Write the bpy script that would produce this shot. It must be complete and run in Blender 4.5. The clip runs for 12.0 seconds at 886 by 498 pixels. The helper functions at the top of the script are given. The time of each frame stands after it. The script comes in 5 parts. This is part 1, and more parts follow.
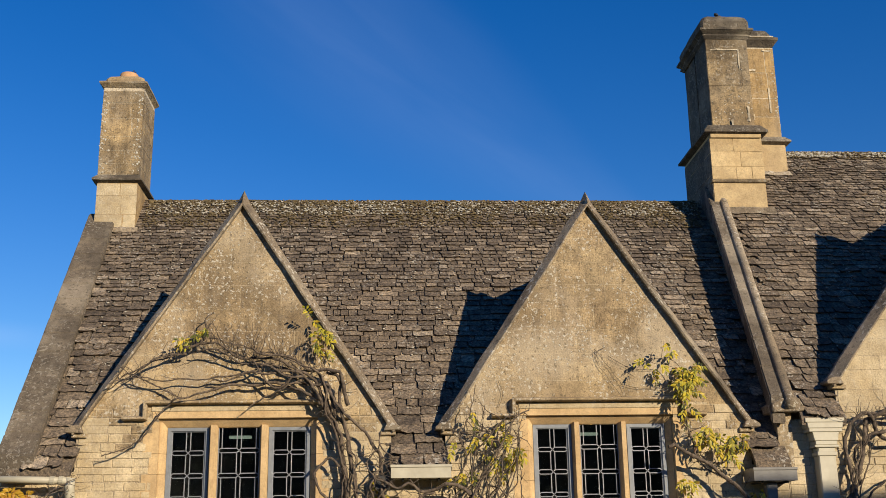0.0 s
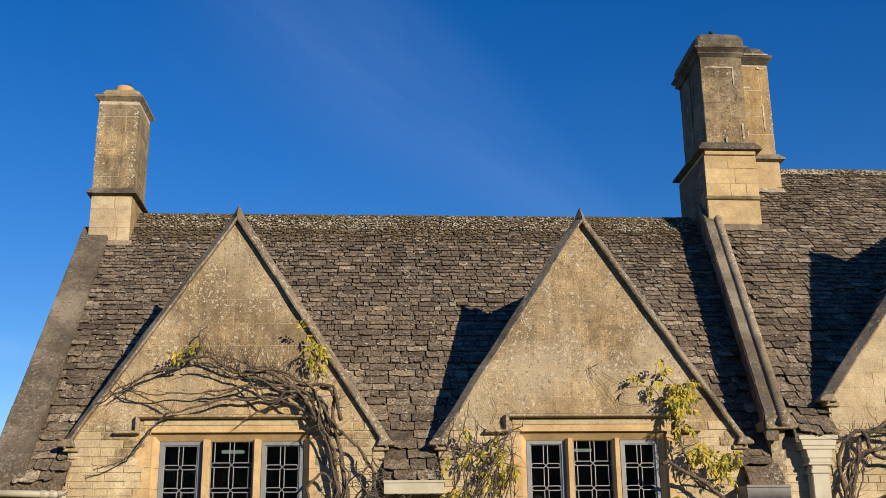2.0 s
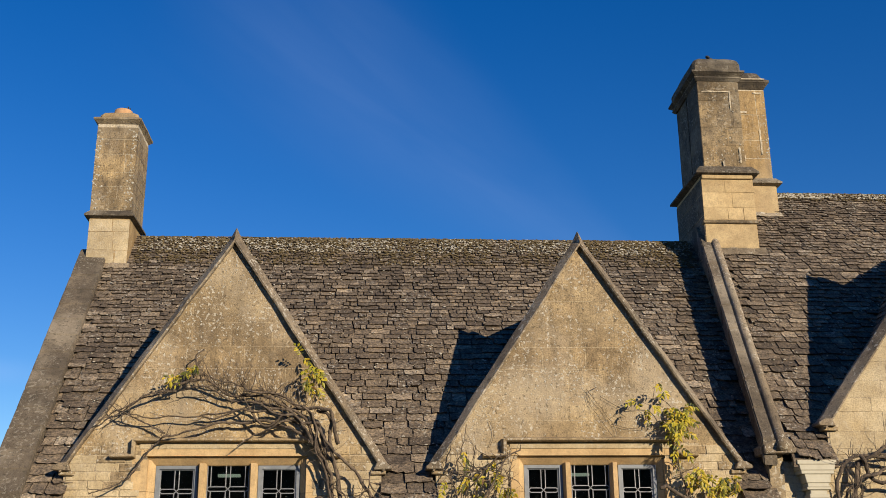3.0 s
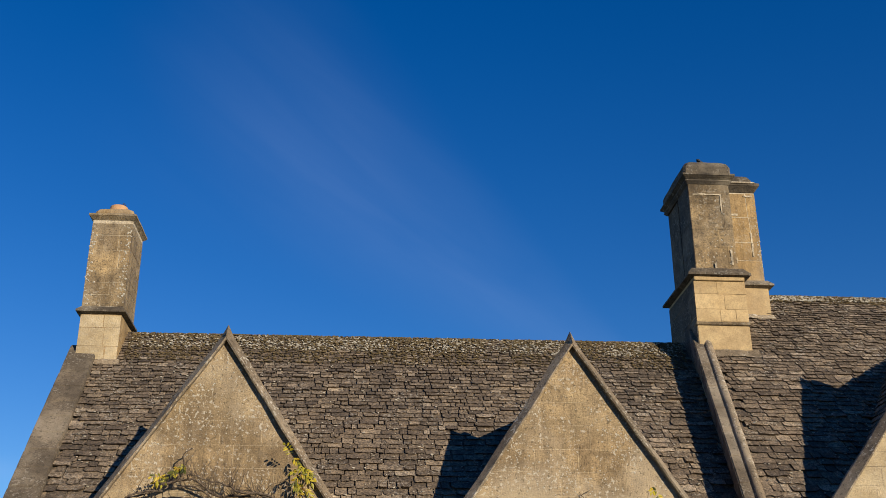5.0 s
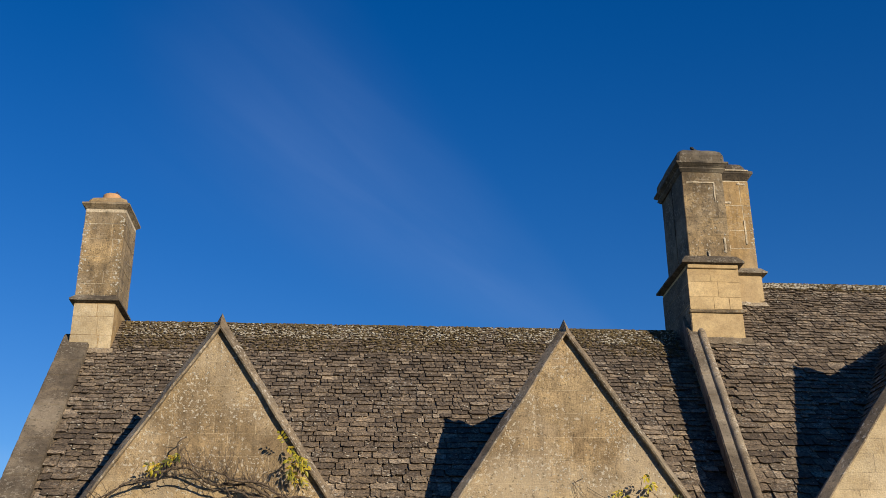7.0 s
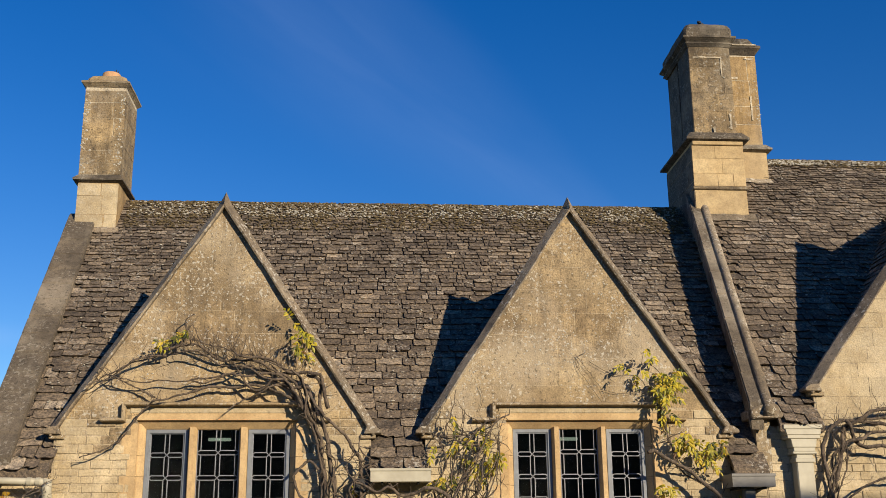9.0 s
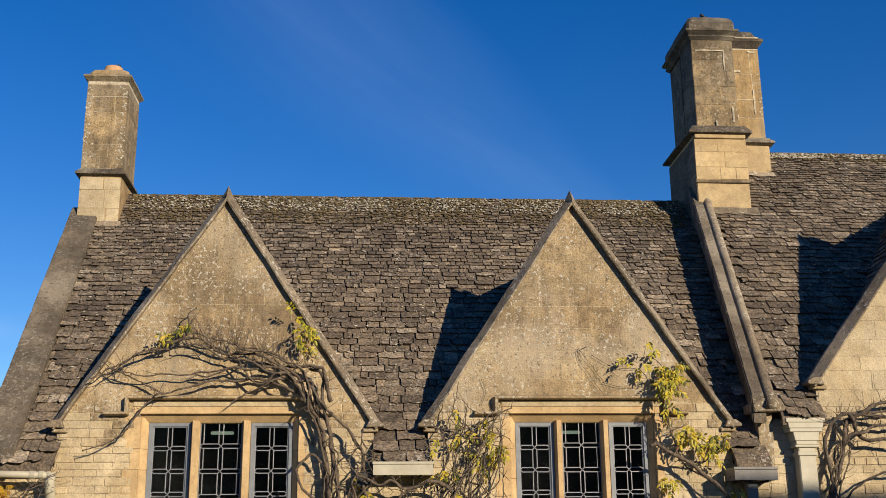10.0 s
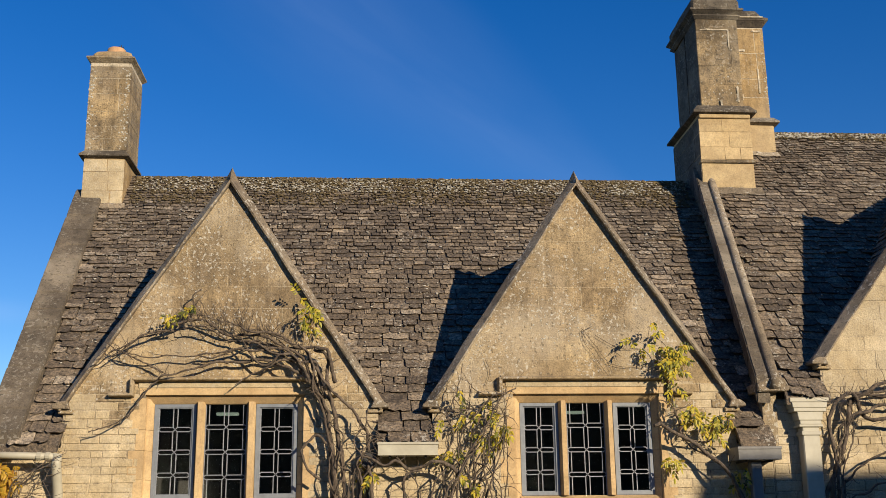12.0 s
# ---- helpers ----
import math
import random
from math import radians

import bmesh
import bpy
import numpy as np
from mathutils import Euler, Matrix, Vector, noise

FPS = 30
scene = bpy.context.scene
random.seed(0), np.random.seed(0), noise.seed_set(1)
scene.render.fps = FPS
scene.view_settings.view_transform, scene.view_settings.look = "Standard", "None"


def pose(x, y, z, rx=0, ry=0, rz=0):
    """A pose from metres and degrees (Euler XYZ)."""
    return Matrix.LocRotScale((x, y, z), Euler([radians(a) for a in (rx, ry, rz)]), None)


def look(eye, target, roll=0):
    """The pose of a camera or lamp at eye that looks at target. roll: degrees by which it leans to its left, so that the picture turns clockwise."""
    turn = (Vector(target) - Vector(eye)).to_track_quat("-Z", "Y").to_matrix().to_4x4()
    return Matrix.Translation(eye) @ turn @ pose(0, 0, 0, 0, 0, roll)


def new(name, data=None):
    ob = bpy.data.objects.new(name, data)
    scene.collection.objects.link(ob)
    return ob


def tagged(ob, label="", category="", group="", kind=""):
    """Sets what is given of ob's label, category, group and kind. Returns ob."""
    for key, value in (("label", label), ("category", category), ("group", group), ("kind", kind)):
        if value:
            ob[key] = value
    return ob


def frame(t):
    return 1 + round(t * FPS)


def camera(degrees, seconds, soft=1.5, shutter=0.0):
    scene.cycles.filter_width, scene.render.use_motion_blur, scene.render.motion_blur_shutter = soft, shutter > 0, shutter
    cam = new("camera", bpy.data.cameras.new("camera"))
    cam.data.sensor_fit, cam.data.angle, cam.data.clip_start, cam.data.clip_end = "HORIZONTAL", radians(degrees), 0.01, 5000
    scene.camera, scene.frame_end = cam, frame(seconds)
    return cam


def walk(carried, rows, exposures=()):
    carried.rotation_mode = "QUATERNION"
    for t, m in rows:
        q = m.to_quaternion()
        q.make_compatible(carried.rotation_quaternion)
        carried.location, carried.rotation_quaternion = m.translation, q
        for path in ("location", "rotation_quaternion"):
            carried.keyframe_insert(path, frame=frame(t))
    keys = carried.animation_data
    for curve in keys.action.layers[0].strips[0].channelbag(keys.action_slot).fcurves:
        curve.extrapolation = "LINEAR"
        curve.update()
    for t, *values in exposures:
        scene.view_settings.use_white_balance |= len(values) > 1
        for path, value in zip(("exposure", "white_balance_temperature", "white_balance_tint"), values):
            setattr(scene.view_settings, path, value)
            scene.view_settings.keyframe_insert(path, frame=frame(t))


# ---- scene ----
cam = camera(44.32, 12.0, soft=0.6)
EYE = (-0.173, -13.265, 1.600)
PATH = [
    (0, (0.359, -3.656, 4.317), -0.88),
    (0.5, (0.366, -3.667, 4.355), -0.85),
    (1, (0.381, -3.679, 4.392), -0.69),
    (1.5, (0.395, -3.690, 4.426), -0.64),
    (2, (0.409, -3.698, 4.450), -0.63),
    (2.5, (0.420, -3.713, 4.498), -0.63),
    (3, (0.429, -3.762, 4.654), -0.56),
    (3.5, (0.425, -3.962, 5.219), -0.28),
    (3.7, (0.421, -4.036, 5.405), -0.15),
    (4.1, (0.433, -4.090, 5.531), -0.10),
    (4.6, (0.460, -4.089, 5.523), -0.12),
    (5.5, (0.498, -4.078, 5.492), -0.20),
    (6, (0.518, -4.080, 5.492), -0.24),
    (6.5, (0.530, -4.078, 5.486), -0.25),
    (7, (0.538, -4.045, 5.406), -0.37),
    (7.5, (0.552, -3.882, 4.980), -0.47),
    (7.7, (0.548, -3.816, 4.793), -0.50),
    (8.1, (0.544, -3.729, 4.524), -0.52),
    (8.6, (0.530, -3.688, 4.390), -0.54),
    (9.5, (0.518, -3.668, 4.322), -0.55),
    (10, (0.503, -3.658, 4.292), -0.55),
    (10.5, (0.488, -3.641, 4.232), -0.57),
    (11, (0.475, -3.628, 4.188), -0.58),
    (11.5, (0.469, -3.618, 4.155), -0.65),
    (12, (0.468, -3.610, 4.124), -0.66),
]
walk(cam, [(t, look(EYE, target, roll)) for t, target, roll in PATH],
     exposures=[(0.0, 0.58), (2.6, 0.58), (3.6, 0.44), (7.0, 0.44), (8.4, 0.55), (9.5, 0.58), (12.0, 0.58)])

# ---- world, sun ----
SUN_WAY = Vector((-0.689, 1.0, -0.408)).normalized()
ELEV = math.asin(-SUN_WAY.z)
AZIM = math.atan2(-SUN_WAY.x, -SUN_WAY.y)
CLOUD_TILT, CLOUD_AT = 33.0, 0.362
world = bpy.data.worlds.new("sky")
scene.world = world
world.use_nodes = True
wn = world.node_tree
wn.nodes.clear()


def wnode(kind, **props):
    nd = wn.nodes.new(kind)
    for key, value in props.items():
        setattr(nd, key, value)
    return nd


sky = wnode("ShaderNodeTexSky", sky_type="NISHITA", sun_disc=False, sun_elevation=ELEV, sun_rotation=AZIM,
            altitude=100.0, air_density=1.0, dust_density=0.0, ozone_density=3.0)
hsv = wnode("ShaderNodeHueSaturation")
hsv.inputs["Saturation"].default_value = 1.38
hsv.inputs["Hue"].default_value = 0.516
hsv.inputs["Value"].default_value = 1.29
wn.links.new(sky.outputs[0], hsv.inputs["Color"])
# thin high cirrus, one long streak and faint veils
tc = wnode("ShaderNodeTexCoord")
turn = wnode("ShaderNodeMapping")
turn.inputs["Rotation"].default_value = (0.0, radians(-CLOUD_TILT), 0.0)
wn.links.new(tc.outputs["Generated"], turn.inputs[0])
mp = wnode("ShaderNodeMapping")
mp.inputs["Scale"].default_value = (1.6, 2.0, 9.0)
wn.links.new(turn.outputs[0], mp.inputs[0])
cl = wnode("ShaderNodeTexNoise")
cl.inputs["Scale"].default_value = 2.2
cl.inputs["Detail"].default_value = 7.0
cl.inputs["Roughness"].default_value = 0.5
cl.inputs["Distortion"].default_value = 0.4
wn.links.new(mp.outputs[0], cl.inputs["Vector"])
# a single plume: a band across the turned sky
sepw = wnode("ShaderNodeSeparateXYZ")
wn.links.new(turn.outputs[0], sepw.inputs[0])
off = wnode("ShaderNodeMath", operation="SUBTRACT")
off.inputs[1].default_value = CLOUD_AT
wn.links.new(sepw.outputs[2], off.inputs[0])
ab = wnode("ShaderNodeMath", operation="ABSOLUTE")
wn.links.new(off.outputs[0], ab.inputs[0])
# the plume spreads with height
spread = wnode("ShaderNodeMath", operation="MULTIPLY_ADD")
spread.inputs[1].default_value, spread.inputs[2].default_value = -0.30, 0.035
wn.links.new(sepw.outputs[0], spread.inputs[0])
least = wnode("ShaderNodeMath", operation="MAXIMUM")
least.inputs[1].default_value = 0.02
wn.links.new(spread.outputs[0], least.inputs[0])
across = wnode("ShaderNodeMath", operation="DIVIDE")
wn.links.new(ab.outputs[0], across.inputs[0])
wn.links.new(least.outputs[0], across.inputs[1])
core = wnode("ShaderNodeMapRange", interpolation_type="SMOOTHSTEP")
core.inputs[1].default_value, core.inputs[2].default_value = 0.0, 1.0
core.inputs[3].default_value, core.inputs[4].default_value = 1.0, 0.0
wn.links.new(across.outputs[0], core.inputs[0])
fade = wnode("ShaderNodeMapRange", interpolation_type="SMOOTHSTEP")
fade.inputs[1].default_value, fade.inputs[2].default_value = -0.52, -0.24
wn.links.new(sepw.outputs[0], fade.inputs[0])
band = wnode("ShaderNodeMath", operation="MULTIPLY")
wn.links.new(core.outputs[0], band.inputs[0])
wn.links.new(fade.outputs[0], band.inputs[1])
cr = wnode("ShaderNodeMapRange")
cr.inputs[1].default_value, cr.inputs[2].default_value = 0.25, 0.75
cr.inputs[3].default_value, cr.inputs[4].default_value = 0.025, 0.088
wn.links.new(cl.outputs[0], cr.inputs[0])
both = wnode("ShaderNodeMath", operation="MULTIPLY")
wn.links.new(cr.outputs[0], both.inputs[0])
# a low bright streak far to the side
low = wnode("ShaderNodeSeparateXYZ")
wn.links.new(tc.outputs["Generated"], low.inputs[0])
lz = wnode("ShaderNodeMath", operation="SUBTRACT")
lz.inputs[1].default_value = 0.186
wn.links.new(low.outputs[2], lz.inputs[0])
la = wnode("ShaderNodeMath", operation="ABSOLUTE")
wn.links.new(lz.outputs[0], la.inputs[0])
lb = wnode("ShaderNodeMapRange", interpolation_type="SMOOTHSTEP")
lb.inputs[1].default_value, lb.inputs[2].default_value = 0.0, 0.016
lb.inputs[3].default_value, lb.inputs[4].default_value = 0.10, 0.0
wn.links.new(la.outputs[0], lb.inputs[0])
lx = wnode("ShaderNodeMapRange", interpolation_type="SMOOTHSTEP")
lx.inputs[1].default_value, lx.inputs[2].default_value = -0.34, -0.26
lx.inputs[3].default_value, lx.inputs[4].default_value = 1.0, 0.0
wn.links.new(low.outputs[0], lx.inputs[0])
streak = wnode("ShaderNodeMath", operation="MULTIPLY")
wn.links.new(lb.outputs[0], streak.inputs[0])
wn.links.new(lx.outputs[0], streak.inputs[1])
veil = wnode("ShaderNodeMath", operation="ADD")
wn.links.new(both.outputs[0], veil.inputs[0])
wn.links.new(streak.outputs[0], veil.inputs[1])
wn.links.new(band.outputs[0], both.inputs[1])
mixc = wnode("ShaderNodeMixRGB")
mixc.inputs[2].default_value = (6.0, 7.5, 11.0, 1)
wn.links.new(veil.outputs[0], mixc.inputs[0])
wn.links.new(hsv.outputs[0], mixc.inputs[1])
bg = wnode("ShaderNodeBackground")
bg.inputs["Strength"].default_value = 0.066
wn.links.new(mixc.outputs[0], bg.inputs[0])
out = wnode("ShaderNodeOutputWorld")
wn.links.new(bg.outputs[0], out.inputs[0])

sun_data = bpy.data.lights.new("sun", "SUN")
sun_data.energy, sun_data.angle, sun_data.color = 4.4, radians(0.5), (1.0, 0.845, 0.63)
sun = new("sun", sun_data)
sun.matrix_world = Matrix.Translation((8, -12, 14)) @ SUN_WAY.to_track_quat("-Z", "Y").to_matrix().to_4x4()


# ---- materials ----
def material(name, rough=0.85, metal=0.0):
    m = bpy.data.materials.new(name)
    m.use_nodes = True
    nt = m.node_tree
    b = nt.nodes["Principled BSDF"]
    b.inputs["Roughness"].default_value, b.inputs["Metallic"].default_value = rough, metal
    return m, nt, b


def nn(nt, kind, **inputs):
    nd = nt.nodes.new(kind)
    for key, value in inputs.items():
        nd.inputs[key.replace("_", " ")].default_value = value
    return nd


def ramp(nt, fac, stops):
    r = nt.nodes.new("ShaderNodeValToRGB")
    r.color_ramp.elements.remove(r.color_ramp.elements[1])
    for n, (at, col) in enumerate(stops):
        el = r.color_ramp.elements[0] if n == 0 else r.color_ramp.elements.new(at)
        el.position, el.color = at, (*col, 1) if len(col) == 3 else col
    nt.links.new(fac, r.inputs[0])
    return r.outputs[0]


def mix(nt, fac, a, b, blend="MIX"):
    m = nt.nodes.new("ShaderNodeMixRGB")
    m.blend_type = blend
    for sock, val in ((m.inputs[0], fac), (m.inputs[1], a), (m.inputs[2], b)):
        if isinstance(val, (float, int)):
            sock.default_value = val
        elif isinstance(val, tuple):
            sock.default_value = (*val, 1)
        else:
            nt.links.new(val, sock)
    return m.outputs[0]


def coords(nt, scale=(1, 1, 1)):
    g = nt.nodes.new("ShaderNodeNewGeometry")
    mpn = nt.nodes.new("ShaderNodeMapping")
    mpn.inputs["Scale"].default_value = scale
    nt.links.new(g.outputs["Position"], mpn.inputs[0])
    return mpn.outputs[0]


def noise_fac(nt, scale, detail=5.0, rough=0.6, stretch=(1, 1, 1)):
    n = nn(nt, "ShaderNodeTexNoise", Scale=scale, Detail=detail, Roughness=rough)
    nt.links.new(coords(nt, stretch), n.inputs["Vector"])
    return n.outputs[0]


def bump(nt, b, fac, strength, dist):
    bn = nn(nt, "ShaderNodeBump", Strength=strength, Distance=dist)
    nt.links.new(fac, bn.inputs["Height"])
    nt.links.new(bn.outputs[0], b.inputs["Normal"])


def height_zone(nt, at, reach):
    """A ragged stain round the height `at`, dying away over `reach`."""
    g = nt.nodes.new("ShaderNodeNewGeometry")
    sep = nt.nodes.new("ShaderNodeSeparateXYZ")
    nt.links.new(g.outputs["Position"], sep.inputs[0])
    wob = nt.nodes.new("ShaderNodeMath")
    wob.operation = "MULTIPLY_ADD"
    wob.inputs[1].default_value, wob.inputs[2].default_value = reach * 3.2, -at - reach * 1.6
    nt.links.new(noise_fac(nt, 1.1, 7.0, 0.66), wob.inputs[0])
    add = nt.nodes.new("ShaderNodeMath")
    nt.links.new(sep.outputs[2], add.inputs[0])
    nt.links.new(wob.outputs[0], add.inputs[1])
    ab_ = nt.nodes.new("ShaderNodeMath")
    ab_.operation = "ABSOLUTE"
    nt.links.new(add.outputs[0], ab_.inputs[0])
    mr = nt.nodes.new("ShaderNodeMapRange")
    mr.interpolation_type = "SMOOTHSTEP"
    mr.inputs[1].default_value, mr.inputs[2].default_value = reach * 0.35, reach
    mr.inputs[3].default_value, mr.inputs[4].default_value = 1.0, 0.0
    nt.links.new(ab_.outputs[0], mr.inputs[0])
    return mr.outputs[0]


def stone(name, light, dark, stain, lichen=0.5, grey=0.5, island=0.0, per_object=0.0, grain=1.0, rough=1.0, zones=(), runs=0.0):
    """Oolitic limestone: grain, blotches, grey weathering, rain streaks and pale lichen spots. zones: old stains at a height."""
    m, nt, b = material(name, 0.92)
    base = ramp(nt, noise_fac(nt, 2.3), [(0.38, dark), (0.62, light)])
    fine = noise_fac(nt, 46.0, 6.0, 0.7)
    base = mix(nt, 0.62 * rough, base, ramp(nt, fine, [(0.36, (0.32, 0.31, 0.30)), (0.5, (0.92, 0.92, 0.92)), (0.64, (1.3, 1.28, 1.24))]), "MULTIPLY")
    mid = noise_fac(nt, 7.0, 6.0, 0.72)
    base = mix(nt, 0.6 * rough, base, ramp(nt, mid, [(0.38, (0.52, 0.50, 0.47)), (0.5, (0.97, 0.97, 0.97)), (0.62, (1.25, 1.24, 1.2))]), "MULTIPLY")
    patch = ramp(nt, noise_fac(nt, 0.75, 8.0, 0.68), [(0.43, (0, 0, 0)), (0.56, (1, 1, 1))])
    base = mix(nt, mix(nt, grey, (0.0, 0.0, 0.0), patch), base, mix(nt, 0.35, stain, base))
    for at, reach, colour, share in zones:
        base = mix(nt, mix(nt, share, (0.0, 0.0, 0.0), height_zone(nt, at, reach)), base, mix(nt, 1.0, base, colour, "MULTIPLY"))
    if runs:
        streak = ramp(nt, noise_fac(nt, 9.0, 5.0, 0.6, (1.0, 1.0, 0.10)), [(0.42, (0.62, 0.60, 0.57)), (0.56, (1.06, 1.05, 1.03))])
        base = mix(nt, runs, base, streak, "MULTIPLY")
    pale = ramp(nt, noise_fac(nt, 0.65, 5.0, 0.6), [(0.5, (0, 0, 0)), (0.62, (1, 1, 1))])
    base = mix(nt, mix(nt, 0.45 * grey, (0.0, 0.0, 0.0), pale), base, (0.56, 0.49, 0.37))
    pits = ramp(nt, noise_fac(nt, 22.0, 3.0, 0.55), [(0.35, (1, 1, 1)), (0.41, (0, 0, 0))])
    base = mix(nt, mix(nt, 0.6 * rough * rough, (0.0, 0.0, 0.0), pits), base, tuple(c * 0.45 for c in stain))
    if lichen:
        near = ramp(nt, noise_fac(nt, 1.7, 5.0, 0.7), [(0.46, (0, 0, 0)), (0.54, (1, 1, 1))])
        flecks = ramp(nt, noise_fac(nt, 24.0, 3.0, 0.6), [(0.565, (0, 0, 0)), (0.60, (1, 1, 1))])
        lic = mix(nt, 1.0, flecks, near, "MULTIPLY")
        base = mix(nt, mix(nt, lichen, (0.0, 0.0, 0.0), lic), base, (0.55, 0.52, 0.44))
    if island or per_object:
        if island:
            g = nt.nodes.new("ShaderNodeNewGeometry")
            rnd = g.outputs["Random Per Island"]
        else:
            g = nt.nodes.new("ShaderNodeObjectInfo")
            rnd = g.outputs["Random"]
        k = island or per_object
        tone = ramp(nt, rnd, [(0.0, (1 - k, 1 - k * 1.05, 1 - k * 1.15)), (0.55, (0.95, 0.94, 0.92)), (1.0, (1 + k * 0.35, 1 + k * 0.3, 1 + k * 0.2))])
        base = mix(nt, 1.0, base, tone, "MULTIPLY")
    nt.links.new(base, b.inputs["Base Color"])
    relief = mix(nt, 0.35, fine, noise_fac(nt, 9.0, 5.0, 0.6))
    bump(nt, b, relief, 0.8 * grain, 0.025)
    return m


M_GABLE = stone("weathered_limestone", (0.46, 0.355, 0.205), (0.32, 0.24, 0.14), (0.15, 0.115, 0.072), lichen=0.7, grey=0.75, per_object=0.04, runs=0.5,
                zones=((4.45, 0.55, (0.78, 0.75, 0.72), 0.85), (3.55, 0.45, (1.22, 1.20, 1.14), 0.8), (5.65, 0.40, (1.16, 1.15, 1.14), 0.7)))
M_BLOCK = stone("cream_rubble_stone", (0.58, 0.48, 0.31), (0.46, 0.36, 0.21), (0.26, 0.22, 0.15), lichen=0.2, grey=0.4, per_object=0.13, rough=0.5)
M_OCHRE = stone("ochre_dressed_stone", (0.57, 0.41, 0.215), (0.45, 0.31, 0.155), (0.40, 0.285, 0.155), lichen=0.0, grey=0.10, per_object=0.08, grain=0.4, rough=0.4)
M_ASHLAR = stone("pale_new_ashlar", (0.54, 0.41, 0.22), (0.41, 0.295, 0.15), (0.30, 0.25, 0.18), lichen=0.0, grey=0.22, per_object=0.14, grain=0.5, rough=0.5)
M_OLDOCHRE = stone("sooted_ochre_stone", (0.41, 0.285, 0.13), (0.29, 0.195, 0.09), (0.19, 0.145, 0.09), lichen=0.2, grey=0.5, per_object=0.10, rough=0.6, runs=0.5)
M_COPING = stone("grey_coping_stone", (0.29, 0.225, 0.148), (0.145, 0.112, 0.074), (0.10, 0.082, 0.058), lichen=0.6, grey=0.55)
M_VERGE = stone("weathered_and_shaded_verge", (0.165, 0.132, 0.092), (0.092, 0.073, 0.051), (0.085, 0.069, 0.049), lichen=0.22, grey=0.6)
# soot tone of the caps; on left chimney faces its darkness is painted shade
M_SOOTSHADE = stone("soot_and_shade_stone", (0.145, 0.115, 0.078), (0.062, 0.050, 0.036), (0.04, 0.034, 0.027), lichen=0.25, grey=0.6)
M_CHIM = stone("sooty_chimney_stone", (0.35, 0.262, 0.145), (0.185, 0.138, 0.082), (0.10, 0.085, 0.062), lichen=0.25, grey=0.5, per_object=0.10, runs=0.6,
               zones=((9.80, 0.42, (0.62, 0.60, 0.57), 0.9), (8.55, 0.45, (1.3, 1.26, 1.18), 0.7)))
M_POINT = stone("pale_pointing", (0.62, 0.54, 0.40), (0.45, 0.38, 0.27), (0.3, 0.26, 0.2), lichen=0.0, grey=0.5)
M_MORTAR = stone("lime_mortar", (0.52, 0.43, 0.29), (0.40, 0.32, 0.20), (0.18, 0.15, 0.11), lichen=0.0, grey=0.4)


def slate_material(name, island):
    m, nt, b = material(name, 0.9)
    if island:
        rnd = nt.nodes.new("ShaderNodeNewGeometry").outputs["Random Per Island"]
    else:
        rnd = nt.nodes.new("ShaderNodeObjectInfo").outputs["Random"]
    base = ramp(nt, rnd, [(0.0, (0.080, 0.062, 0.046)), (0.25, (0.118, 0.092, 0.067)), (0.7, (0.162, 0.128, 0.093)), (0.93, (0.215, 0.172, 0.126)), (1.0, (0.32, 0.27, 0.21))])
    fine = noise_fac(nt, 30.0, 6.0, 0.7)
    base = mix(nt, 0.9, base, ramp(nt, fine, [(0.37, (0.25, 0.25, 0.25)), (0.5, (0.92, 0.92, 0.92)), (0.63, (1.6, 1.56, 1.48))]), "MULTIPLY")
    crusts = ramp(nt, noise_fac(nt, 9.0, 6.0, 0.72), [(0.38, (0.62, 0.61, 0.60)), (0.5, (0.98, 0.98, 0.97)), (0.64, (1.5, 1.46, 1.36))])
    base = mix(nt, 0.8, base, crusts, "MULTIPLY")
    big = ramp(nt, noise_fac(nt, 0.8, 4.0), [(0.4, (0.85, 0.84, 0.84)), (0.65, (1.1, 1.08, 1.04))])
    base = mix(nt, 1.0, base, big, "MULTIPLY")
    near = ramp(nt, noise_fac(nt, 2.1, 3.0), [(0.5, (0, 0, 0)), (0.66, (1, 1, 1))])
    flecks = ramp(nt, noise_fac(nt, 24.0, 3.0, 0.6), [(0.56, (0, 0, 0)), (0.60, (1, 1, 1))])
    lic = mix(nt, 1.0, flecks, near, "MULTIPLY")
    base = mix(nt, mix(nt, 0.7, (0.0, 0.0, 0.0), lic), base, (0.42, 0.39, 0.33))
    nt.links.new(base, b.inputs["Base Color"])
    bump(nt, b, mix(nt, 0.4, fine, noise_fac(nt, 12.0, 4.0, 0.6)), 0.9, 0.03)
    return m


M_SLATE = slate_material("stone_slate", False)
M_SLATES = slate_material("stone_slates", True)


def plain(name, light, dark, rough, metal=0.0, scale=12.0, b_strength=0.15, stretch=(1, 1, 1)):
    m, nt, b = material(name, rough, metal)
    nt.links.new(ramp(nt, noise_fac(nt, scale, 5.0, 0.6, stretch), [(0.3, dark), (0.7, light)]), b.inputs["Base Color"])
    bump(nt, b, noise_fac(nt, scale * 6, 4.0, 0.6, stretch), b_strength, 0.01)
    return m


